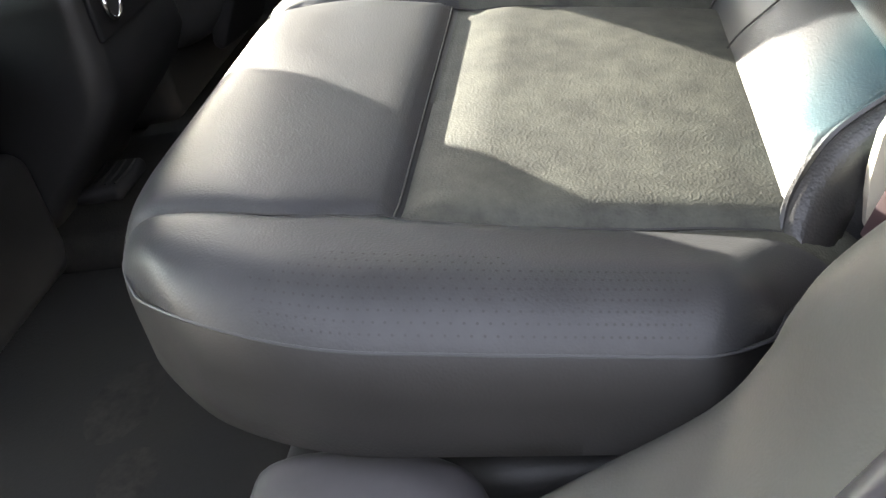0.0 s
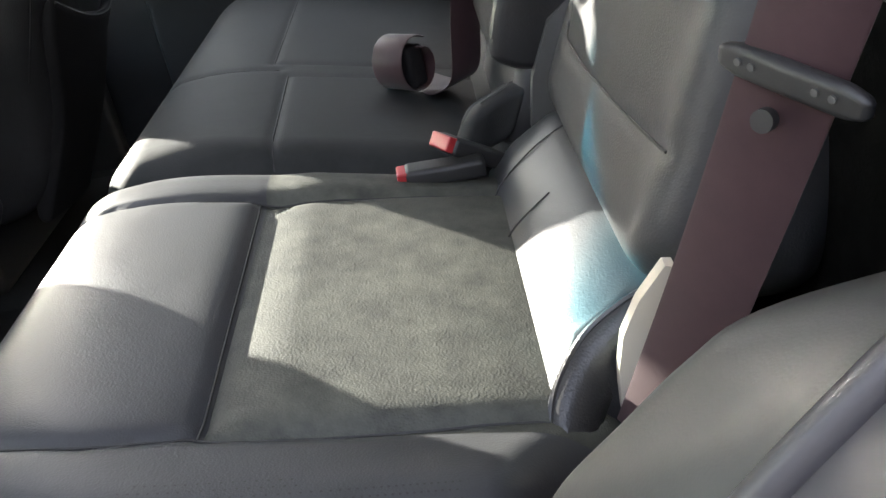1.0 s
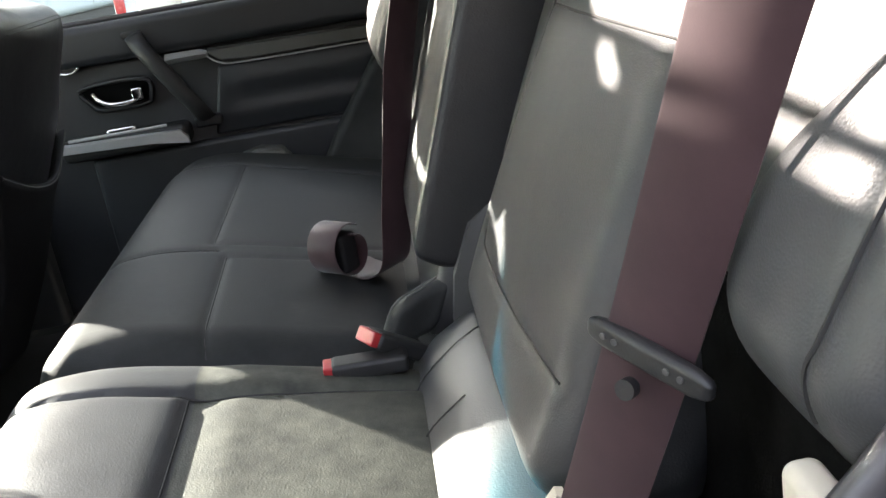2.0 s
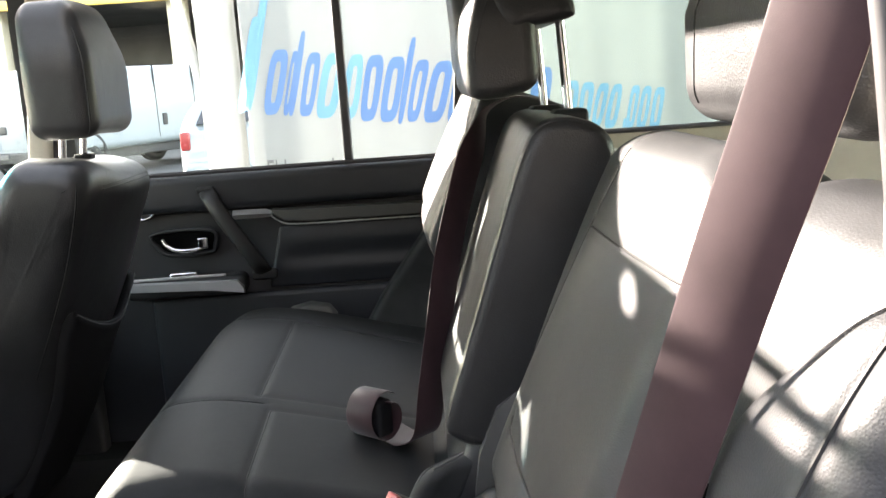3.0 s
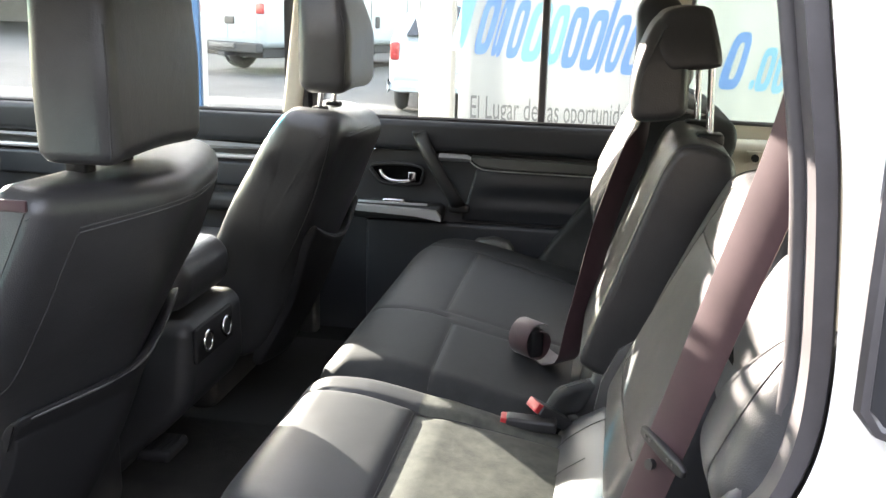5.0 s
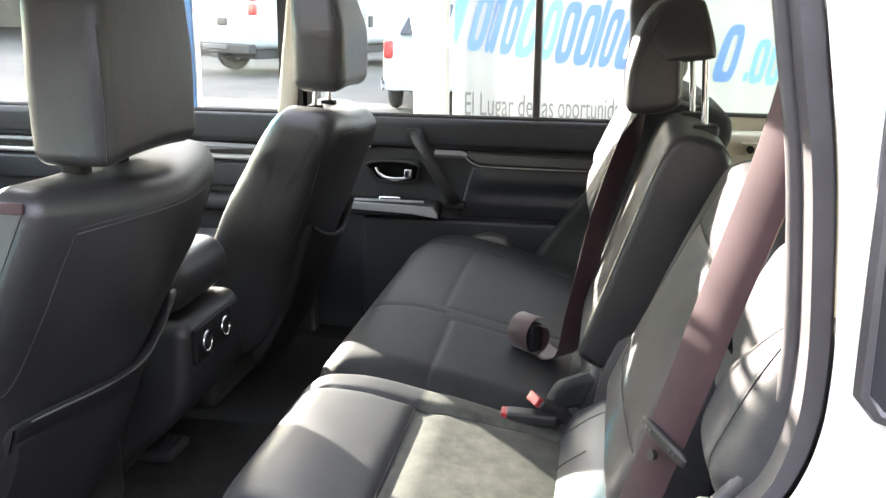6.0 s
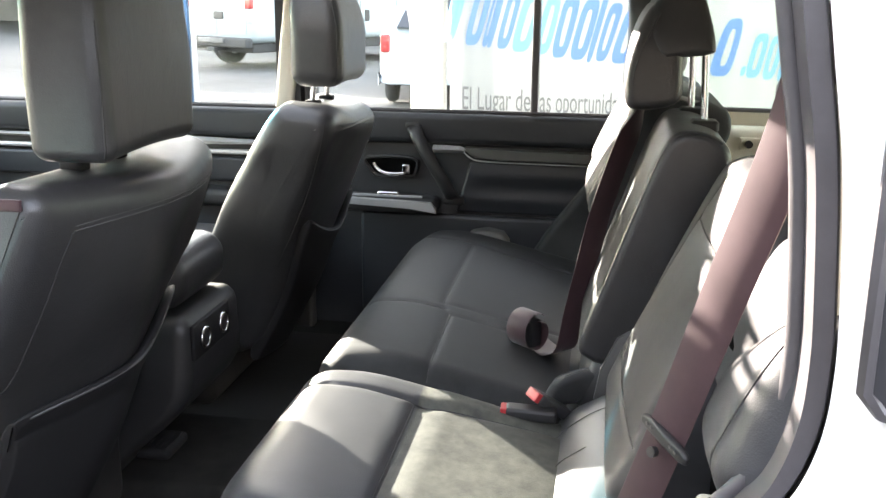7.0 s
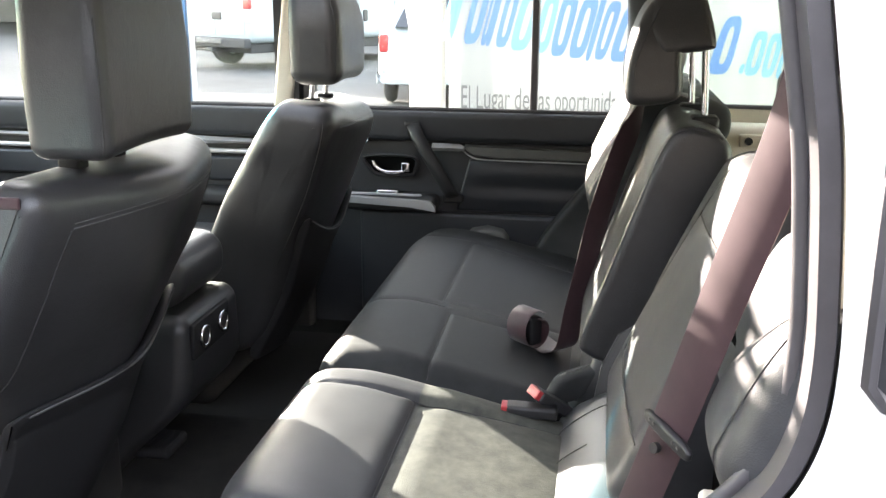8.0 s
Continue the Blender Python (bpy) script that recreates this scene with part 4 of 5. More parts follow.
ch = part("headrest", puffy([(p.x, p.y) for p in smooth_line([Vector((a, b, 0)) for a, b in pad], 4, True)], -0.166, 0.073, 0.014, 5, 10, trapeze, True), LEATHER_SMOOTH, centre_back)
part("overhang", puffy([(p.x, p.y) for p in smooth_line([Vector((a, b, 0)) for a, b in hood], 4, True)], -0.1685, 0.0755, 0.014, 5, 10, trapeze, True), LEATHER_SMOOTH, ch)
part("front_welt", tube(smooth_line([(0.424, -0.163, 1.395), (0.421, -0.165, 1.43), (0.432, -0.164, 1.47), (0.452, -0.158, 1.518)], 6), 0.0016, 6), LEATHER, ch)
for x, y in ((0.529, -0.10), (0.522, 0.055)):
    part("headrest_post", cyl((x + 0.001, y, 1.335), (x - 0.006, y, 1.47), 0.0055, 12), CHROME, centre_back)
    part("post_guide", rbox((x - 0.02, y - 0.02, 1.345), (x + 0.02, y + 0.02, 1.363), 0.006, 3), PLASTIC, centre_back)

far_back = far_cushion
part("main_panel", back_panel(0.092, 0.56, 0.0, 0.43, 0.05, 0.022, [[(0.15, 0.43), (0.14, 0.1), (0.5, 0.1)], [(0.15, 0.31), (0.5, 0.31)]], 0.012, 0, soft_corner, 0.115), LEATHER_SHADED, far_back)
part("side_bolster", back_panel(0.53, 0.74, 0.05, 0.43, 0.06, 0.028, [], 0.012, 0.02, soft_corner, 0.09), LEATHER_SHADED, far_back)
part("lumbar_roll", puffy([(0.335, 0.893), (0.345, 0.92), (0.372, 0.946), (0.405, 0.966), (0.44, 0.975), (0.47, 0.97), (0.47, 0.86), (0.36, 0.86)], -0.185, 0.60, 0.04, 5, 24), LEATHER_SHADED, far_back)
headrest(far_back, (0.418, 0.16, 1.385), (0.52, 0.42, 1.556), top=0.3)
for y in (0.29, 0.37):
    part("headrest_post", cyl((0.49, y, 1.30), (0.475, y, 1.42), 0.006, 10), CHROME, far_back)


structure("quarter_trim", rbox((0.476, -0.892, 0.98), (0.492, -0.822, 1.143), 0.006, 3), CREAM, "cream lower quarter trim beside the rear seat", "trim")
structure("side_pad", puffy([(0.205, 0.88), (0.25, 0.955), (0.32, 1.05), (0.385, 1.135), (0.42, 1.16), (0.60, 1.16), (0.60, 0.80), (0.22, 0.80)], 0.755, 0.838, 0.018, 4, 4), LEATHER_SHADED, "black padded trim between rear seat and far door", "trim")

tagged(part("anchor_cover", loft([[Vector((x, y, z)), Vector((x + w, y - 0.004, z)), Vector((x + w, y + 0.008, z)), Vector((x, y + 0.010, z))] for x, y, w, z in ((0.386, -0.612, 0.010, 0.905), (0.387, -0.618, 0.016, 0.94), (0.391, -0.622, 0.018, 0.965), (0.401, -0.630, 0.016, 0.992), (0.416, -0.640, 0.005, 1.018))]), CREAM), "narrow cream plastic cover beside the belt anchor", "anchor cover")

# ---- belts and buckles ----
belt = thing("seat_belt", (0.41, -0.66, 0.95), "maroon-brown seat belt hanging before the near backrest", "seat belt")
b_pts = smooth_line([(0.395, -0.64, 0.90), (0.428, -0.68, 1.02), (0.457, -0.725, 1.145), (0.49, -0.78, 1.30), (0.522, -0.832, 1.45), (0.545, -0.85, 1.60)], 8)
b_side = [Vector((0.62, -0.70, -0.35)) for _ in b_pts]
part("webbing", ribbon(b_pts, b_side, 0.046, 0.0016), BELT, belt)
tm = Matrix.Translation((0.4555, -0.730, 1.1445)) @ Vector((0.037, -0.059, -0.014)).to_track_quat("X", "Z").to_matrix().to_4x4()
tongue = part("tongue", rbox((-0.037, -0.0045, -0.0075), (0.037, 0.0045, 0.0075), 0.004, 4, (10, 1, 2), lambda p: (p.x, p.y * (1 - 0.25 * abs(p.x) / 0.037), p.z * (1 - 0.35 * sstep(0.026, 0.037, abs(p.x)))), tm), PLASTIC, belt, "black plastic belt tongue")
for a in (-0.024, -0.017, 0.014, 0.022):
    part("rivet", cyl(tm @ Vector((a, -0.0042, 0.001)), tm @ Vector((a, -0.0052, 0.001)), 0.0018, 8), PLASTIC_GREY, tongue)
part("stop_button", cyl((0.4475, -0.7225, 1.1265), (0.4435, -0.7265, 1.1275), 0.0052, 16), PLASTIC, belt)

centre_belt = thing("seat_belt", (0.3, 0.03, 0.94), "maroon-brown centre seat belt lying folded on the cushion", "seat belt")
c_pts = smooth_line([(0.53, 0.075, 1.368), (0.49, 0.088, 1.376), (0.452, 0.085, 1.362), (0.434, 0.072, 1.33), (0.412, 0.055, 1.277), (0.384, 0.03, 1.187), (0.364, 0.004, 1.093), (0.349, -0.012, 1.02), (0.338, -0.02, 0.962), (0.318, -0.004, 0.942), (0.30, 0.03, 0.936), (0.27, 0.08, 0.938)], 8)
part("webbing", ribbon(c_pts, [Vector((0.25, 0.95, 0.0)).lerp(Vector((0.74, 0.64, 0.05)), sstep(1.368, 1.30, p[2])) for p in c_pts], 0.046, 0.0016), BELT, centre_belt)
l_axis, l_out = Vector((0.75, -0.66, 0.0)), Vector((0.66, 0.75, 0.0))
l_mid = Vector((0.266, 0.024, 0.970))
l_pts = [l_mid + l_out * (0.034 - 0.0006 * k) * math.cos(0.9 + k * 0.29) + Vector((0, 0, (0.036 - 0.0006 * k) * math.sin(0.9 + k * 0.29))) + l_axis * 0.0005 * k for k in range(25)]
part("folded_loop", ribbon(l_pts, [l_axis for _ in l_pts], 0.046, 0.0016), BELT, centre_belt)
part("tongue", rbox((-0.024, -0.014, -0.026), (0.026, 0.014, 0.024), 0.006, 4, m=Matrix.Translation(l_mid) @ l_axis.to_track_quat("X", "Z").to_matrix().to_4x4()), SHELL, centre_belt, "black belt tongue")


def buckle(at, ahead, label, size):
    ahead = Vector(ahead).normalized()
    m = Matrix.Translation(at) @ ahead.to_track_quat("X", "Z").to_matrix().to_4x4()
    t = thing("belt_buckle", at, label, "belt buckle", "belt buckles")
    l, w, h = size
    part("body", rbox((-l, -w / 2, -h / 2), (-0.004, w / 2, h / 2), 0.005, 4, m=m), PLASTIC, t)
    part("release_button", rbox((-0.010, -w * 0.44, -h * 0.40), (0.003, w * 0.44, h * 0.42), 0.002, 3, m=m), RED, t, "red release button")
    return t


buckle((0.300, -0.245, 0.966), (-0.62, -0.35, 0.50), "black belt buckle with red button upright in the seat gap", (0.07, 0.036, 0.018))
buckle((0.256, -0.262, 0.945), (-1, -0.05, 0.05), "black belt buckle with a red end lying on the seat gap", (0.08, 0.028, 0.018))
tagged(part("buckle_flap", rbox((0.315, -0.203, 0.925), (0.385, -0.17, 0.985), 0.014, 5, (6, 3, 6), lambda p: (p.x + 0.5 * p.z, p.y + 0.004 * math.sin(p.x * 90), p.z + 0.3 * p.x)), LEATHER_SHADED), "black leather flap folded over the belt gap", "leather flap")
flap = bpy.data.objects["buckle_flap"]
for off in (0.0, 0.022):
    stitched(flap, [(0.322 + off, -0.20, 0.99), (0.345 + off, -0.19, 0.99), (0.372 + off * 0.6, -0.178, 0.99)], (0, -0.3, 1), THREAD, 0.0011)
tagged(part("hinge_cover", loft([[Vector((x - 0.012, y - 0.006, z)), Vector((x + 0.012, y - 0.006, z)), Vector((x + 0.012, y + 0.008, z)), Vector((x - 0.012, y + 0.008, z))] for x, y, z in ((0.40, -0.208, 0.95), (0.408, -0.21, 1.0), (0.43, -0.208, 1.05), (0.452, -0.2, 1.065))]), PLASTIC_GREY), "grey plastic hinge cover between two backrests", "hinge cover")


# ---- front seats ----
def front_seat(cy, half, hy, wide, dx, low, label):
    t = thing("front_seat", (-0.5, cy, FLOOR), label, "car seat", "front seats")
    side = [(p.x, p.y) for p in smooth_line([Vector((a, b, 0)) for a, b in ((-0.25, 1.315), (-0.32, 1.21), (-0.415, 1.045), (-0.50, 0.89), (-0.53, 0.80), (-0.45, 0.76), (-0.35, 0.79), (-0.285, 0.905), (-0.225, 1.06), (-0.165, 1.20), (-0.135, 1.28), (-0.15, 1.315), (-0.20, 1.325))], 5, True)]

    def bow(v):
        k = 1 - min(1.0, abs(v.y - cy) / half) ** 2
        mid = -0.33 + 0.52 * (v.z - 1.05)
        back = sstep(mid - 0.06, mid + 0.10, v.x)
        top = sstep(1.1, 1.32, v.z)
        foot = sstep(1.19, 0.88, v.z)
        d = (v.y - cy) / half
        turn = sstep(0.15, 1.0, -d) if cy < 0 else 0.0
        lean = sstep(1.17, 1.10, v.z) * max(0.0, d) if cy < 0 else 0.0
        low_in = (0.13 if cy < 0 else 0.0) * sstep(1.10, 0.98, v.z)
        squeeze = 0.36 * sstep(1.32, 1.14, v.z) if cy > 0 and d > 0 else 0.0
        narrow = 0.12 if cy < 0 else (0.52 if d > 0 else 0.12 - 0.10 * sstep(0.0, 0.4, -d))
        return v.x + dx + 0.03 * k * back - 0.05 * turn * back - (0.03 if cy < 0 else 0.034 * top) * max(0.0, d), cy + (v.y - cy) * (1 - narrow * top - 0.42 * foot - low_in - squeeze) - 0.025 * lean - 0.03 * turn - (0.014 * sstep(1.2, 1.25, v.z) * sstep(0.6, 1.0, -d) if cy > 0 else 0.0), v.z + (-0.012 * top if cy > 0 else -0.006 * k * top) + (0.016 * bell(d + 0.78, 0.2) * top if cy > 0 else 0.0)

    bk = part("backrest", puffy(side, cy - half, cy + half, 0.03, 6, 16, bow, True), LEATHER_SMOOTH, t)
    e = half * 0.86
    stitched(bk, [(0, cy + y, 1.292) for y in (-e * 0.92, -0.1, 0.0, 0.1, e * 0.8)], (1, 0, 0.12), THREAD, 0.0011, "seam")
    stitched(bk, [(0, cy + y, 1.298) for y in (-e * 0.92, -0.1, 0.0, 0.1, e * 0.8)], (1, 0, 0.12), THREAD, 0.0008, "seam")
    for sy in ((-0.86, 0.78) if cy < 0 else (0.7,)):
        stitched(bk, [(0, cy + sy * half * w, z) for z, w in ((1.29, 0.93), (1.24, 0.97), (1.16, 1.0), (1.08, 0.98), (1.0, 0.92))], (1, 0, 0.12), SEAM, 0.0013, "seam")
    if cy > 0:
        stitched(bk, [(x, cy - 0.12, z) for x, z in ((-0.192, 1.292), (-0.20, 1.25), (-0.222, 1.17), (-0.255, 1.08), (-0.295, 0.98))], (0.35, -0.94, 0), SEAM, 0.0013, "seam")
    shift = 0.014 if cy < 0 else 0.0
    hd = headrest(t, (dx - 0.245 + shift, hy - wide, 1.365 - low), (dx - 0.135 + shift, hy + wide, 1.578 - low), None, 0.022 if cy < 0 else 0.03, 0.05 if cy < 0 else 0.2, 0.03 if cy < 0 else 0.18)
    for sy in (-1, 1):
        stitched(hd, [(dx - 0.19 + shift, hy + sy * (wide - 0.055), 1.375 - low + 0.016 * k) for k in range(11)], (1.0, sy * 1.0, 0.0), SEAM, 0.0015, "seam")
    for y in (-0.05, 0.05):
        part("headrest_post", cyl((dx - 0.215, hy + y, 1.31), (dx - 0.205, hy + y, 1.40), 0.006, 12), CHROME, t)
        part("post_guide", rbox((dx - 0.228, hy + y - 0.013, 1.305), (dx - 0.198, hy + y + 0.013, 1.322 if cy > 0 else 1.334), 0.004, 3), SHELL, t)
    pk = [(p.x, p.y) for p in smooth_line([Vector((a, b, 0)) for a, b in ((-0.194, 1.10), (-0.222, 1.04), (-0.275, 0.905), (-0.338, 0.785), (-0.36, 0.75), (-0.37, 0.78), (-0.30, 0.90), (-0.24, 1.05), (-0.21, 1.10))], 4, True)]

    def hug(v):
        k = 1 - min(1.0, abs(v.y - cy) / half) ** 2
        sag = 0.022 + 0.045 * (1 - (v.y - cy) / half) if cy < 0 else 0.07 * k
        z = v.z - sag * sstep(0.93, 1.1, v.z)
        x, y, _ = bow(Vector((v.x + (z - v.z) * 0.43, v.y, z)))
        return x + 0.006, y, z

    rim_y = [cy + half * w for w in (-0.9, -0.7, -0.45, -0.2, 0.0, 0.2, 0.45, 0.7, 0.9)]
    pocket = part("map_pocket", puffy(pk, cy - half + (0.02 if cy > 0 else -0.012), cy + half - 0.02, 0.006, 4, 20, hug), SHELL, t)
    part("pocket_rim", tube(smooth_line([Vector(hug(Vector((-0.1965, y, 1.101)))) for y in rim_y], 5), 0.003, 6), THREAD, pocket)
    if cy < 0:
        sy = -1
        part("seam", tube(smooth_line([bow(Vector((x, cy + sy * (half + 0.0002), z))) for x, z in ((-0.17, 1.30), (-0.188, 1.24), (-0.215, 1.15), (-0.25, 1.06), (-0.285, 0.97))], 5), 0.0010, 5), SEAM, t)
    part("seam", tube(smooth_line([bow(Vector((-0.142, cy + y, 1.295))) for y in (-half + 0.035, -0.1, 0, 0.1, half - 0.035)], 5), 0.0016, 5), SEAM, t)
    part("cushion", rbox((-1.0, cy - 0.25, 0.82), (-0.45, cy + 0.25, 0.97), 0.05, 5, (6, 6, 2)), LEATHER_SMOOTH, t)
    part("seat_base", rbox((-0.95, cy - 0.21, FLOOR), (-0.42, cy + 0.21, 0.83), 0.03, 4), PLASTIC, t)
    for y in (-0.18, 0.18):
        part("seat_rail", rbox((-1.0, cy + y - 0.02, FLOOR), (-0.46, cy + y + 0.02, FLOOR + 0.03), 0.006, 3), PLASTIC, t)
    return t


front_seat(0.445, 0.245, 0.40, 0.114, 0.0, 0.015, "black leather front passenger seat with raised headrest")
driver = front_seat(-0.35, 0.25, -0.4045, 0.1305, -0.068, 0.026, "black leather driver seat with a small side label")
part("label", rbox((-0.305, -0.6035, 1.298), (-0.265, -0.598, 1.312), 0.002, 2), BELT, driver, "small brown cloth label")

# ---- centre console ----
console = thing("centre_console", (-0.5, 0, FLOOR), "black centre console with a leather armrest lid and two round vents", "console")


def con_bend(p):
    return p.x - 0.16 * sstep(0.05, -0.16, p.z) * sstep(-0.1, 0.25, p.x), p.y * (1 - 0.1 * sstep(0, 0.16, p.z)), p.z


part("body", rbox((-0.90, -0.145, FLOOR), (-0.295, 0.125, 1.0), 0.03, 5, (6, 4, 8), con_bend), PLASTIC, console)
part("armrest_lid", rbox((-0.80, -0.122, 1.003), (-0.312, 0.118, 1.105), 0.045, 6, (8, 6, 3)), LEATHER_SMOOTH, console, "leather armrest lid")
vp = part("vent_panel", rbox((-0.298, -0.118, 0.922), (-0.289, 0.040, 0.986), 0.004, 3), SHELL, console)
for y in (-0.081, 0.000):
    part("vent_ring", ringed((-0.284, y, 0.956), (1, 0, 0), 0.0175, 0.003), CHROME, vp, "chrome vent ring")
    part("vent_knob", cyl((-0.289, y, 0.956), (-0.283, y, 0.956), 0.0155, 20), PLASTIC, vp)

fv = thing("floor_vent", (-0.415, -0.033, FLOOR + 0.045), "black floor heating vent with curved slats at the console's foot", "air vent")
part("body", rbox((-0.458, -0.078, FLOOR + 0.044), (-0.372, 0.012, FLOOR + 0.066), 0.01, 4), SHELL, fv)
for i in range(6):
    x = -0.450 + i * 0.0135
    part("slat", tube(smooth_line([(x, -0.066, FLOOR + 0.066), (x + 0.006, -0.033, FLOOR + 0.0685), (x, 0.0, FLOOR + 0.066)], 4), 0.0022, 5), SHELL, fv)
mat_near = tagged(part("floor_mat", rbox((-0.48, -0.70, FLOOR + 0.001), (-0.02, -0.18, FLOOR + 0.012), 0.005, 2), MAT_RUBBER), "dark rubber floor mat before the rear seat", "floor mat")
print_dust = bmesh.new()
for cx, cy, ln, wd in ((0.0, 0.0, 0.060, 0.036), (0.045, -0.10, 0.034, 0.028)):
    print_dust.faces.new([print_dust.verts.new((-0.235 + cx + wd * math.cos(k * math.pi / 12), -0.43 + cy + ln * math.sin(k * math.pi / 12), FLOOR + 0.0123)) for k in range(24)])
part("dust_mark", print_dust, mat("floor_dust", (0.0125, 0.012, 0.0115), 1.0, scale=60, bump=0.0, spec=0.1, col2=(0.026, 0.0245, 0.022)), mat_near, "dusty shoe mark on the rubber")
tagged(part("floor_mat", rbox((-0.48, 0.18, FLOOR + 0.001), (-0.02, 0.72, FLOOR + 0.012), 0.005, 2), MAT_RUBBER), "dark rubber floor mat by the far door", "floor mat")

# ---- outside: banner ----
B0, B1 = Vector((-0.30, 2.60, 0)), Vector((1.75, 3.72, 0))
BU = (B1 - B0).normalized()
BN = Vector((BU.y, -BU.x, 0))


def on_banner(u, z, off=0.0):
    w = 0.016 * math.sin(u * 5.3 + z * 0.8) + 0.010 * math.sin(u * 13 + 1.3 * z) + 0.005 * math.sin(u * 27 + 0.7 * z + 1.0)
    return B0 + BU * u + BN * (off + w) + Vector((0, 0, z))


def banner_sheet():
    bm = bmesh.new()
    nu, nz = 90, 30
    for off in (0.0, -0.003):
        g = [[bm.verts.new(on_banner(3.6 * i / nu, 2.75 * j / nz, off)) for j in range(nz + 1)] for i in range(nu + 1)]
        for i in range(nu):
            for j in range(nz):
                bm.faces.new((g[i][j], g[i + 1][j], g[i + 1][j + 1], g[i][j + 1]))
    return bm


banner = thing("banner", (B0.x, B0.y, 0), "white vinyl banner with slanting blue shapes, stretched beside the car", "banner")
part("cloth", banner_sheet(), VINYL, banner)


def text_z(u):
    return 1.435 - 0.118 * (u - 0.08)


def glyph(u0, w, h, hole, material, rise=0.0, base=0.0):
    """A slanting plain shape, solid or with a hole."""
    n = 24
    outer, inner = [], []
    for k in range(n):
        a = 2 * math.pi * k / n
        c, s = math.cos(a), math.sin(a)
        e = lambda v: math.copysign(abs(v) ** 0.55, v)
        outer.append((e(c) * w / 2, e(s) * h / 2))
        inner.append((e(c) * w * (0.15 if hole else 0.01), e(s) * h * (0.32 if hole else 0.01)))
    bm = bmesh.new()
    put = lambda a, z, off: bm.verts.new(on_banner(u0 + a + 0.28 * z, text_z(u0) + base + z + rise, off))
    lo = [put(a, z, 0.004) for a, z in outer]
    li = [put(a, z, 0.004) for a, z in inner]
    for k in range(n):
        j = (k + 1) % n
        bm.faces.new((lo[k], lo[j], li[j], li[k]))
    part("print", bm, material, banner, smooth=False)


for u0, u1, h, hole, m, rise in [(0.0, 0.045, 0.36, False, PRINT_CYAN, 0.06), (0.05, 0.085, 0.5, False, PRINT_CYAN, 0.14), (0.09, 0.168, 0.25, True, PRINT_BLUE, 0), (0.176, 0.205, 0.25, True, PRINT_BLUE, 0), (0.21, 0.236, 0.33, False, PRINT_BLUE, 0.04), (0.242, 0.308, 0.25, True, PRINT_BLUE, 0), (0.316, 0.41, 0.26, True, PRINT_CYAN, 0), (0.418, 0.50, 0.26, True, PRINT_CYAN, 0),
                                 (0.508, 0.60, 0.27, True, PRINT_BLUE, 0), (0.61, 0.70, 0.27, True, PRINT_BLUE, 0), (0.712, 0.742, 0.36, False, PRINT_BLUE, 0.04), (0.742, 0.81, 0.26, True, PRINT_BLUE, 0), (0.822, 0.915, 0.26, True, PRINT_BLUE, 0), (0.925, 1.01, 0.27, True, PRINT_BLUE, 0), (1.02, 1.08, 0.34, False, PRINT_BLUE, 0.03), (1.09, 1.19, 0.26, True, PRINT_BLUE, 0), (1.33, 1.445, 0.27, True, PRINT_BLUE, 0),
                                 (1.475, 1.505, 0.045, False, PRINT_CYAN, -0.10), (1.527, 1.62, 0.21, True, PRINT_CYAN, -0.02), (1.632, 1.725, 0.21, True, PRINT_CYAN, -0.02), (1.737, 1.80, 0.21, True, PRINT_CYAN, -0.02), (1.81, 1.88, 0.21, True, PRINT_CYAN, -0.02), (1.895, 1.92, 0.045, False, PRINT_CYAN, -0.10), (1.935, 1.995, 0.21, True, PRINT_CYAN, -0.02), (2.005, 2.07, 0.21, True, PRINT_CYAN, -0.02), (2.085, 2.165, 0.21, True, PRINT_CYAN, -0.02)]:
    glyph((u0 + u1) / 2, u1 - u0, h, hole, m, rise)

# the grey slogan line below, narrow letters
txt = bpy.data.curves.new("slogan", "FONT")
txt.body, txt.size = "El Lugar de las oportunidades", 0.145
tmp = new("slogan_source", txt)
bpy.context.view_layer.update()
letters = bpy.data.meshes.new_from_object(tmp.evaluated_get(bpy.context.evaluated_depsgraph_get()))
bpy.data.objects.remove(tmp)
bm = bmesh.new()
bm.from_mesh(letters)
for v in bm.verts:
    v.co = on_banner(0.05 + v.co.x * 0.52, 1.033 + v.co.y - 0.07 * v.co.x * 0.52, 0.004)
part("slogan", bm, PRINT_GREY, banner, "grey narrow slogan letters", smooth=False)

col = thing("tent_leg", (-0.44, 2.9, 0), "white folded tent leg with cloth strapped to it", "tent leg")
part("leg", rbox((-0.52, 2.86, 0), (-0.36, 2.94, 3.2), 0.02, 3), POLE_WHITE, col)
part("brace", tube([(-0.72, 2.9, 2.4), (-0.60, 2.9, 1.84), (-0.51, 2.9, 1.37), (-0.50, 2.9, 0.6)], 0.022, 8), POLE_WHITE, col)
tagged(part("post", rbox((-5.0, 9.93, 0), (-4.765, 10.0, 5), 0.015, 3), BLUE_PAINT), "blue painted square steel post", "post")
tagged(part("pipe", cyl((-4.715, 9.97, 0), (-4.715, 9.97, 5), 0.032, 14), POLE_WHITE), "pale upright pipe beside the blue post", "pipe")


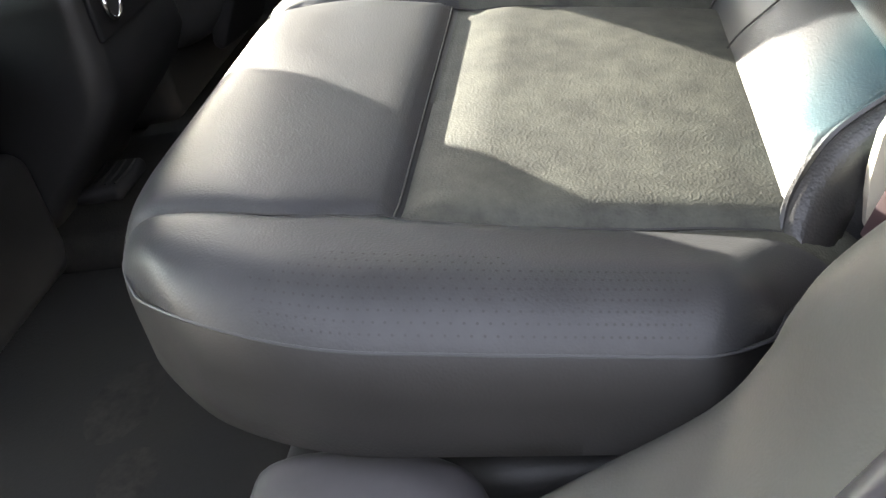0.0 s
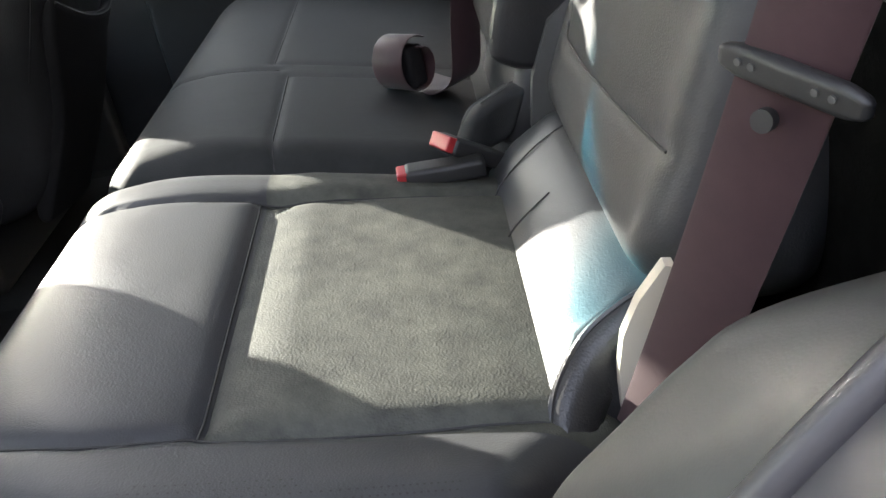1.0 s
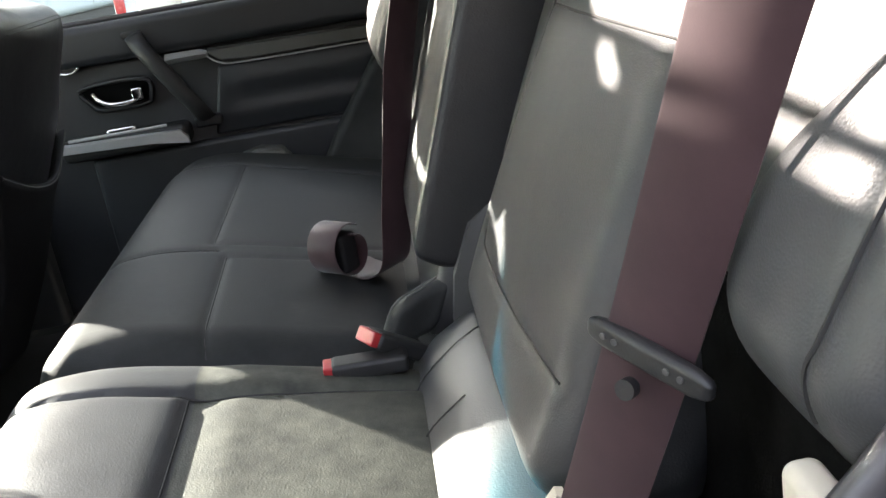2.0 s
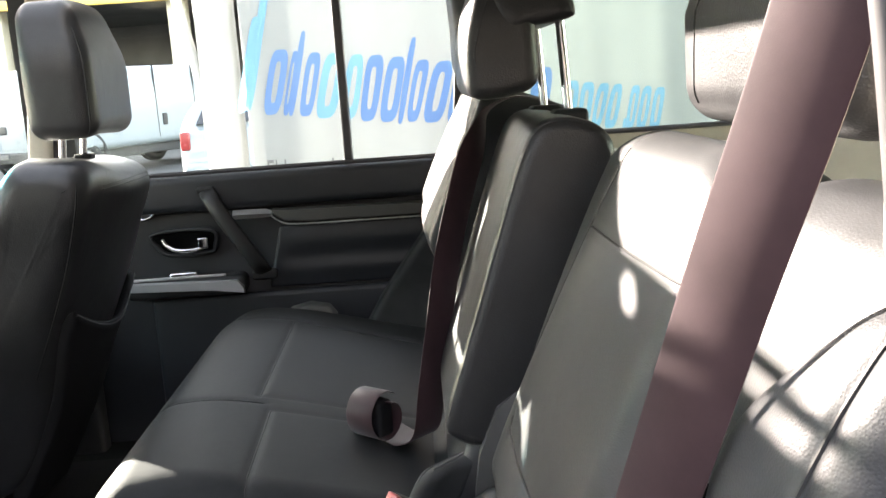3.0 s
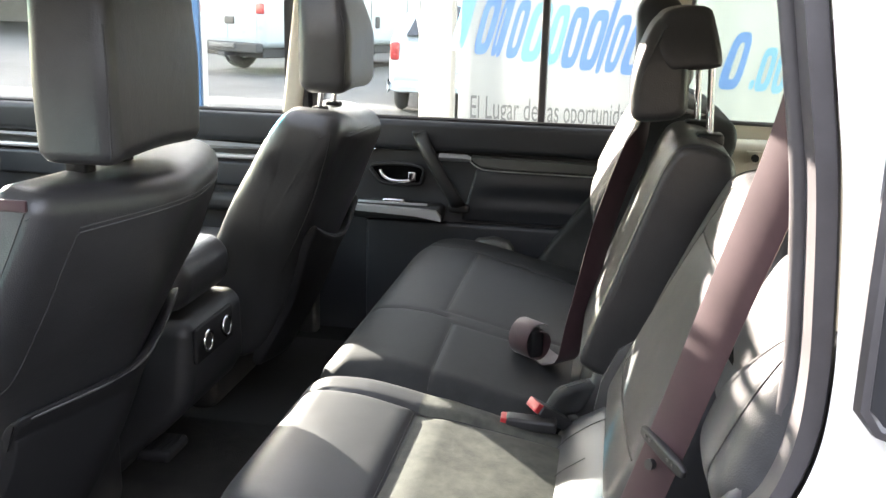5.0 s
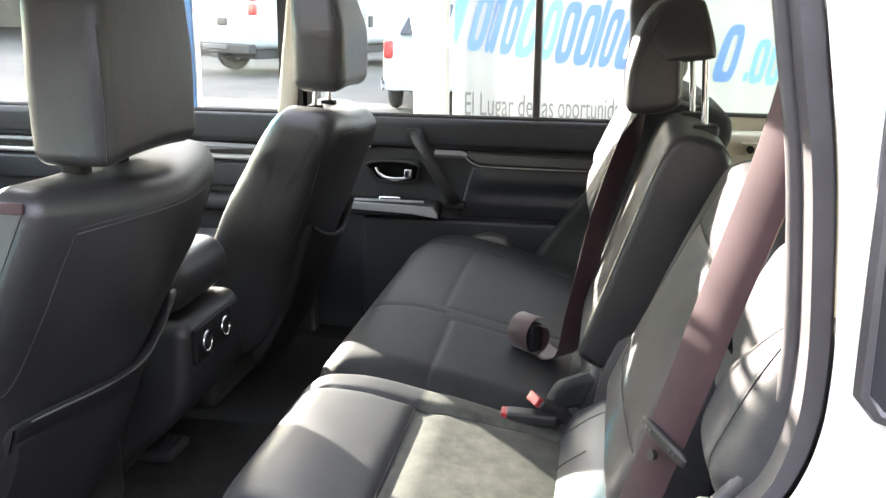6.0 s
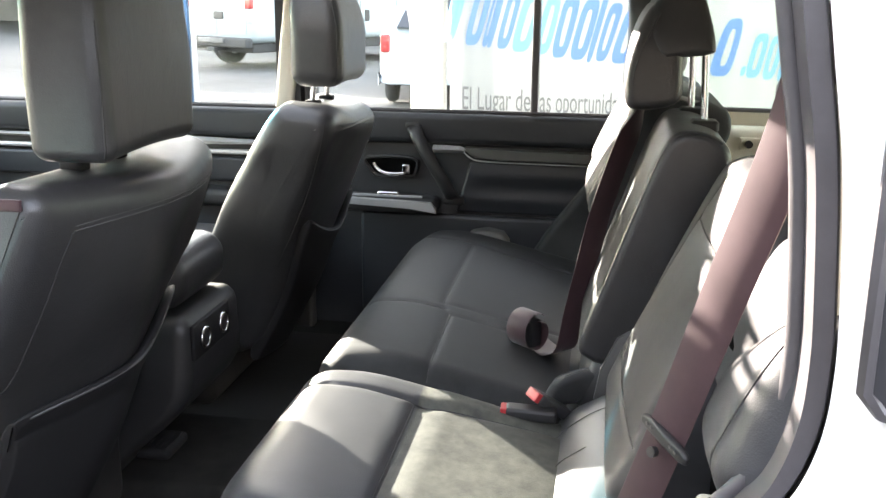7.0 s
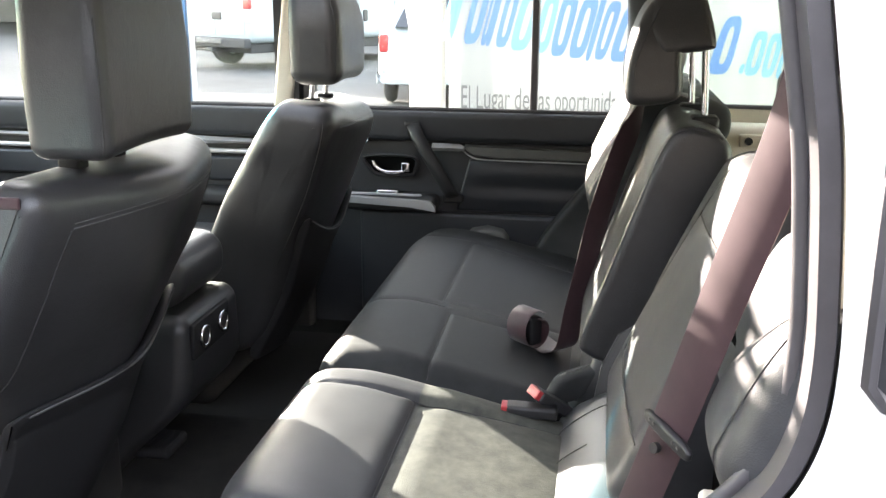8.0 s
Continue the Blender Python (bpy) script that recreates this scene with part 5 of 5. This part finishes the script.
# ---- outside: vehicles and building ----
def van():
    t = thing("van", (0, 0, 0), "white delivery van parked with its rear towards the car", "van")

    def taper(p):
        k = sstep(0.1, 0.84, p.z)
        return p.x + (0.06 * k if p.x < 0 else 0.0), p.y * (1 - 0.05 * k), p.z

    part("body", rbox((0, 0, 0.50), (4.3, 1.95, 2.0), 0.13, 5, (10, 6, 8), taper), VAN_PAINT, t)
    part("bonnet", rbox((4.1, 0.05, 0.50), (5.5, 1.90, 1.20), 0.16, 4, (4, 4, 2)), VAN_PAINT, t)
    part("underbody", rbox((0.12, 0.15, 0.32), (5.2, 1.80, 0.52), 0.03, 2), TYRE, t)
    part("bumper", rbox((-0.15, 0.02, 0.42), (0.02, 1.93, 0.60), 0.035, 3), TYRE, t, "black rear bumper")
    part("bumper_step", rbox((-0.19, 0.62, 0.50), (-0.14, 1.33, 0.585), 0.015, 3), CONCRETE, t)
    part("hitch", rbox((-0.20, 0.86, 0.34), (0.1, 1.08, 0.42), 0.02, 3), TYRE, t)
    for y, w in ((0.16, 0.80), (0.99, 0.80)):
        part("rear_door", rbox((-0.012, y, 0.64), (0.045, y + w, 1.32), 0.012, 3), VAN_PAINT, t)
    for y in (0.02, 1.77):
        part("tail_lamp", rbox((-0.02, y, 1.12), (0.10, y + 0.16, 1.30), 0.02, 3), LAMP_RED, t)
        part("tail_lamp", rbox((-0.018, y, 1.305), (0.10, y + 0.16, 1.36), 0.012, 3), POLE_WHITE, t, "white reversing lamp")
        part("tail_lamp", rbox((-0.016, y + 0.002, 1.365), (0.10, y + 0.158, 1.50), 0.02, 3), LAMP_RED, t)
        part("lamp_trim", rbox((0.0, y + 0.03, 1.505), (0.12, y + 0.15, 1.93), 0.03, 3), PLASTIC, t, "black trim above the lamp")
    part("door_handle", rbox((-0.03, 0.78, 0.92), (0.06, 1.06, 1.06), 0.02, 3), PLASTIC, t)
    part("side_handle", rbox((2.98, -0.03, 0.84), (3.10, 0.03, 1.07), 0.02, 3), PLASTIC, t)
    for x in (2.85, 3.95):
        part("door_gap", rbox((x, -0.004, 0.62), (x + 0.018, 0.03, 2.0), 0.002, 1), TYRE, t)
    for x in (1.05, 4.6):
        for y in (0.0, 1.72):
            part("wheel_arch", ringed((x, y + (0.02 if y < 1 else 0.21), 0.44), (0, 1, 0), 0.40, 0.035, 24), TYRE, t)
            w = part("wheel", ringed((x, y + 0.11, 0.36), (0, 1, 0), 0.25, 0.11, 20), TYRE, t)
            part("rim", cyl((x, y + 0.06, 0.36), (x, y + 0.16, 0.36), 0.2, 18), SILVER_CAR, w)
    return t


V = van()
V.matrix_world = Matrix.Translation((-6.02, 15.5, 0)) @ Matrix(((0.48, -0.88, 0, 0), (0.88, 0.48, 0, 0), (0, 0, 1, 0), (0, 0, 0, 1)))


def small_car(label, paint):
    t = thing("car", (0, 0, 0), label, "car")

    def narrow(v):
        return Vector((v.x, 0.85 + (v.y - 0.85) * (1 - 0.3 * sstep(0.95, 1.5, v.z)), v.z))

    side = [(0.0, 0.55), (0.05, 0.9), (0.25, 1.0), (0.75, 1.42), (1.3, 1.5), (2.4, 1.48), (3.1, 1.02), (4.0, 0.88), (4.2, 0.6), (4.1, 0.3), (0.1, 0.3)]
    part("body", puffy([(p.x, p.y) for p in smooth_line([Vector((a, b, 0)) for a, b in side], 4, True)], 0, 1.7, 0.14, 4, 4, narrow), paint, t)
    part("rear_window", loft([[narrow(Vector(q)) for q in ((0.20, y, 1.03), (0.64, y, 1.40), (0.74, y, 1.36), (0.31, y, 1.0))] for y in (0.2, 1.5)]), DARK_GLASS, t, smooth=False)
    part("side_window", loft([[narrow(Vector(q)) for q in ((0.75, y, 1.05), (2.85, y, 1.05), (2.3, y, 1.4), (1.0, y, 1.4))] for y in (-0.006, 0.1)]), DARK_GLASS, t, smooth=False)
    part("bumper", rbox((-0.08, 0.05, 0.35), (0.1, 1.65, 0.58), 0.05, 3), paint, t)
    for y in (0.02, 1.56):
        part("tail_lamp", rbox((-0.01, y, 0.72), (0.12, y + 0.12, 0.95), 0.03, 3), LAMP_RED, t)
    for x in (0.8, 3.3):
        for y in (0.0, 1.5):
            w = part("wheel", ringed((x, y + 0.1, 0.31), (0, 1, 0), 0.22, 0.09, 20), TYRE, t)
            part("rim", cyl((x, y + 0.05, 0.31), (x, y + 0.15, 0.31), 0.17, 18), SILVER_CAR, w)
    return t


c = small_car("white hatchback parked in the yard", VAN_PAINT)
c.matrix_world = Matrix.Translation((-0.85, 10.9, 0)) @ Matrix.Rotation(radians(97), 4, "Z")
c = small_car("silver car parked far back in the yard", SILVER_CAR)
c.matrix_world = Matrix.Translation((-13.0, 26.4, 0)) @ Matrix.Rotation(radians(150), 4, "Z")
bld = thing("warehouse", (0, 36, 0), "dark open warehouse front with beige columns and a yellow beam", "building")
# Wall above the canopy is unseen, added to shade and streak the yard.
for z0, z1 in ((0, 7.5), (7.75, 9.2), (9.56, 9.82), (10.17, 10.48), (11.0, 11.2)):
    part("wall", box((-70, 36, z0), (25, 37, z1), 0.05), CONCRETE, bld)
part("canopy", box((-40, 26, 4.0), (25, 36, 4.4), 0.05), CONCRETE, bld)
part("beam", box((-40, 25.8, 3.92), (25, 26, 4.18), 0.03), YELLOW, bld)
for x in (-22, -16.5, -11.2, -6.2, -1.0, 4):
    part("column", box((x, 26.2, 0), (x + 0.5, 26.7, 4.0), 0.03), BEIGE_WALL, bld)
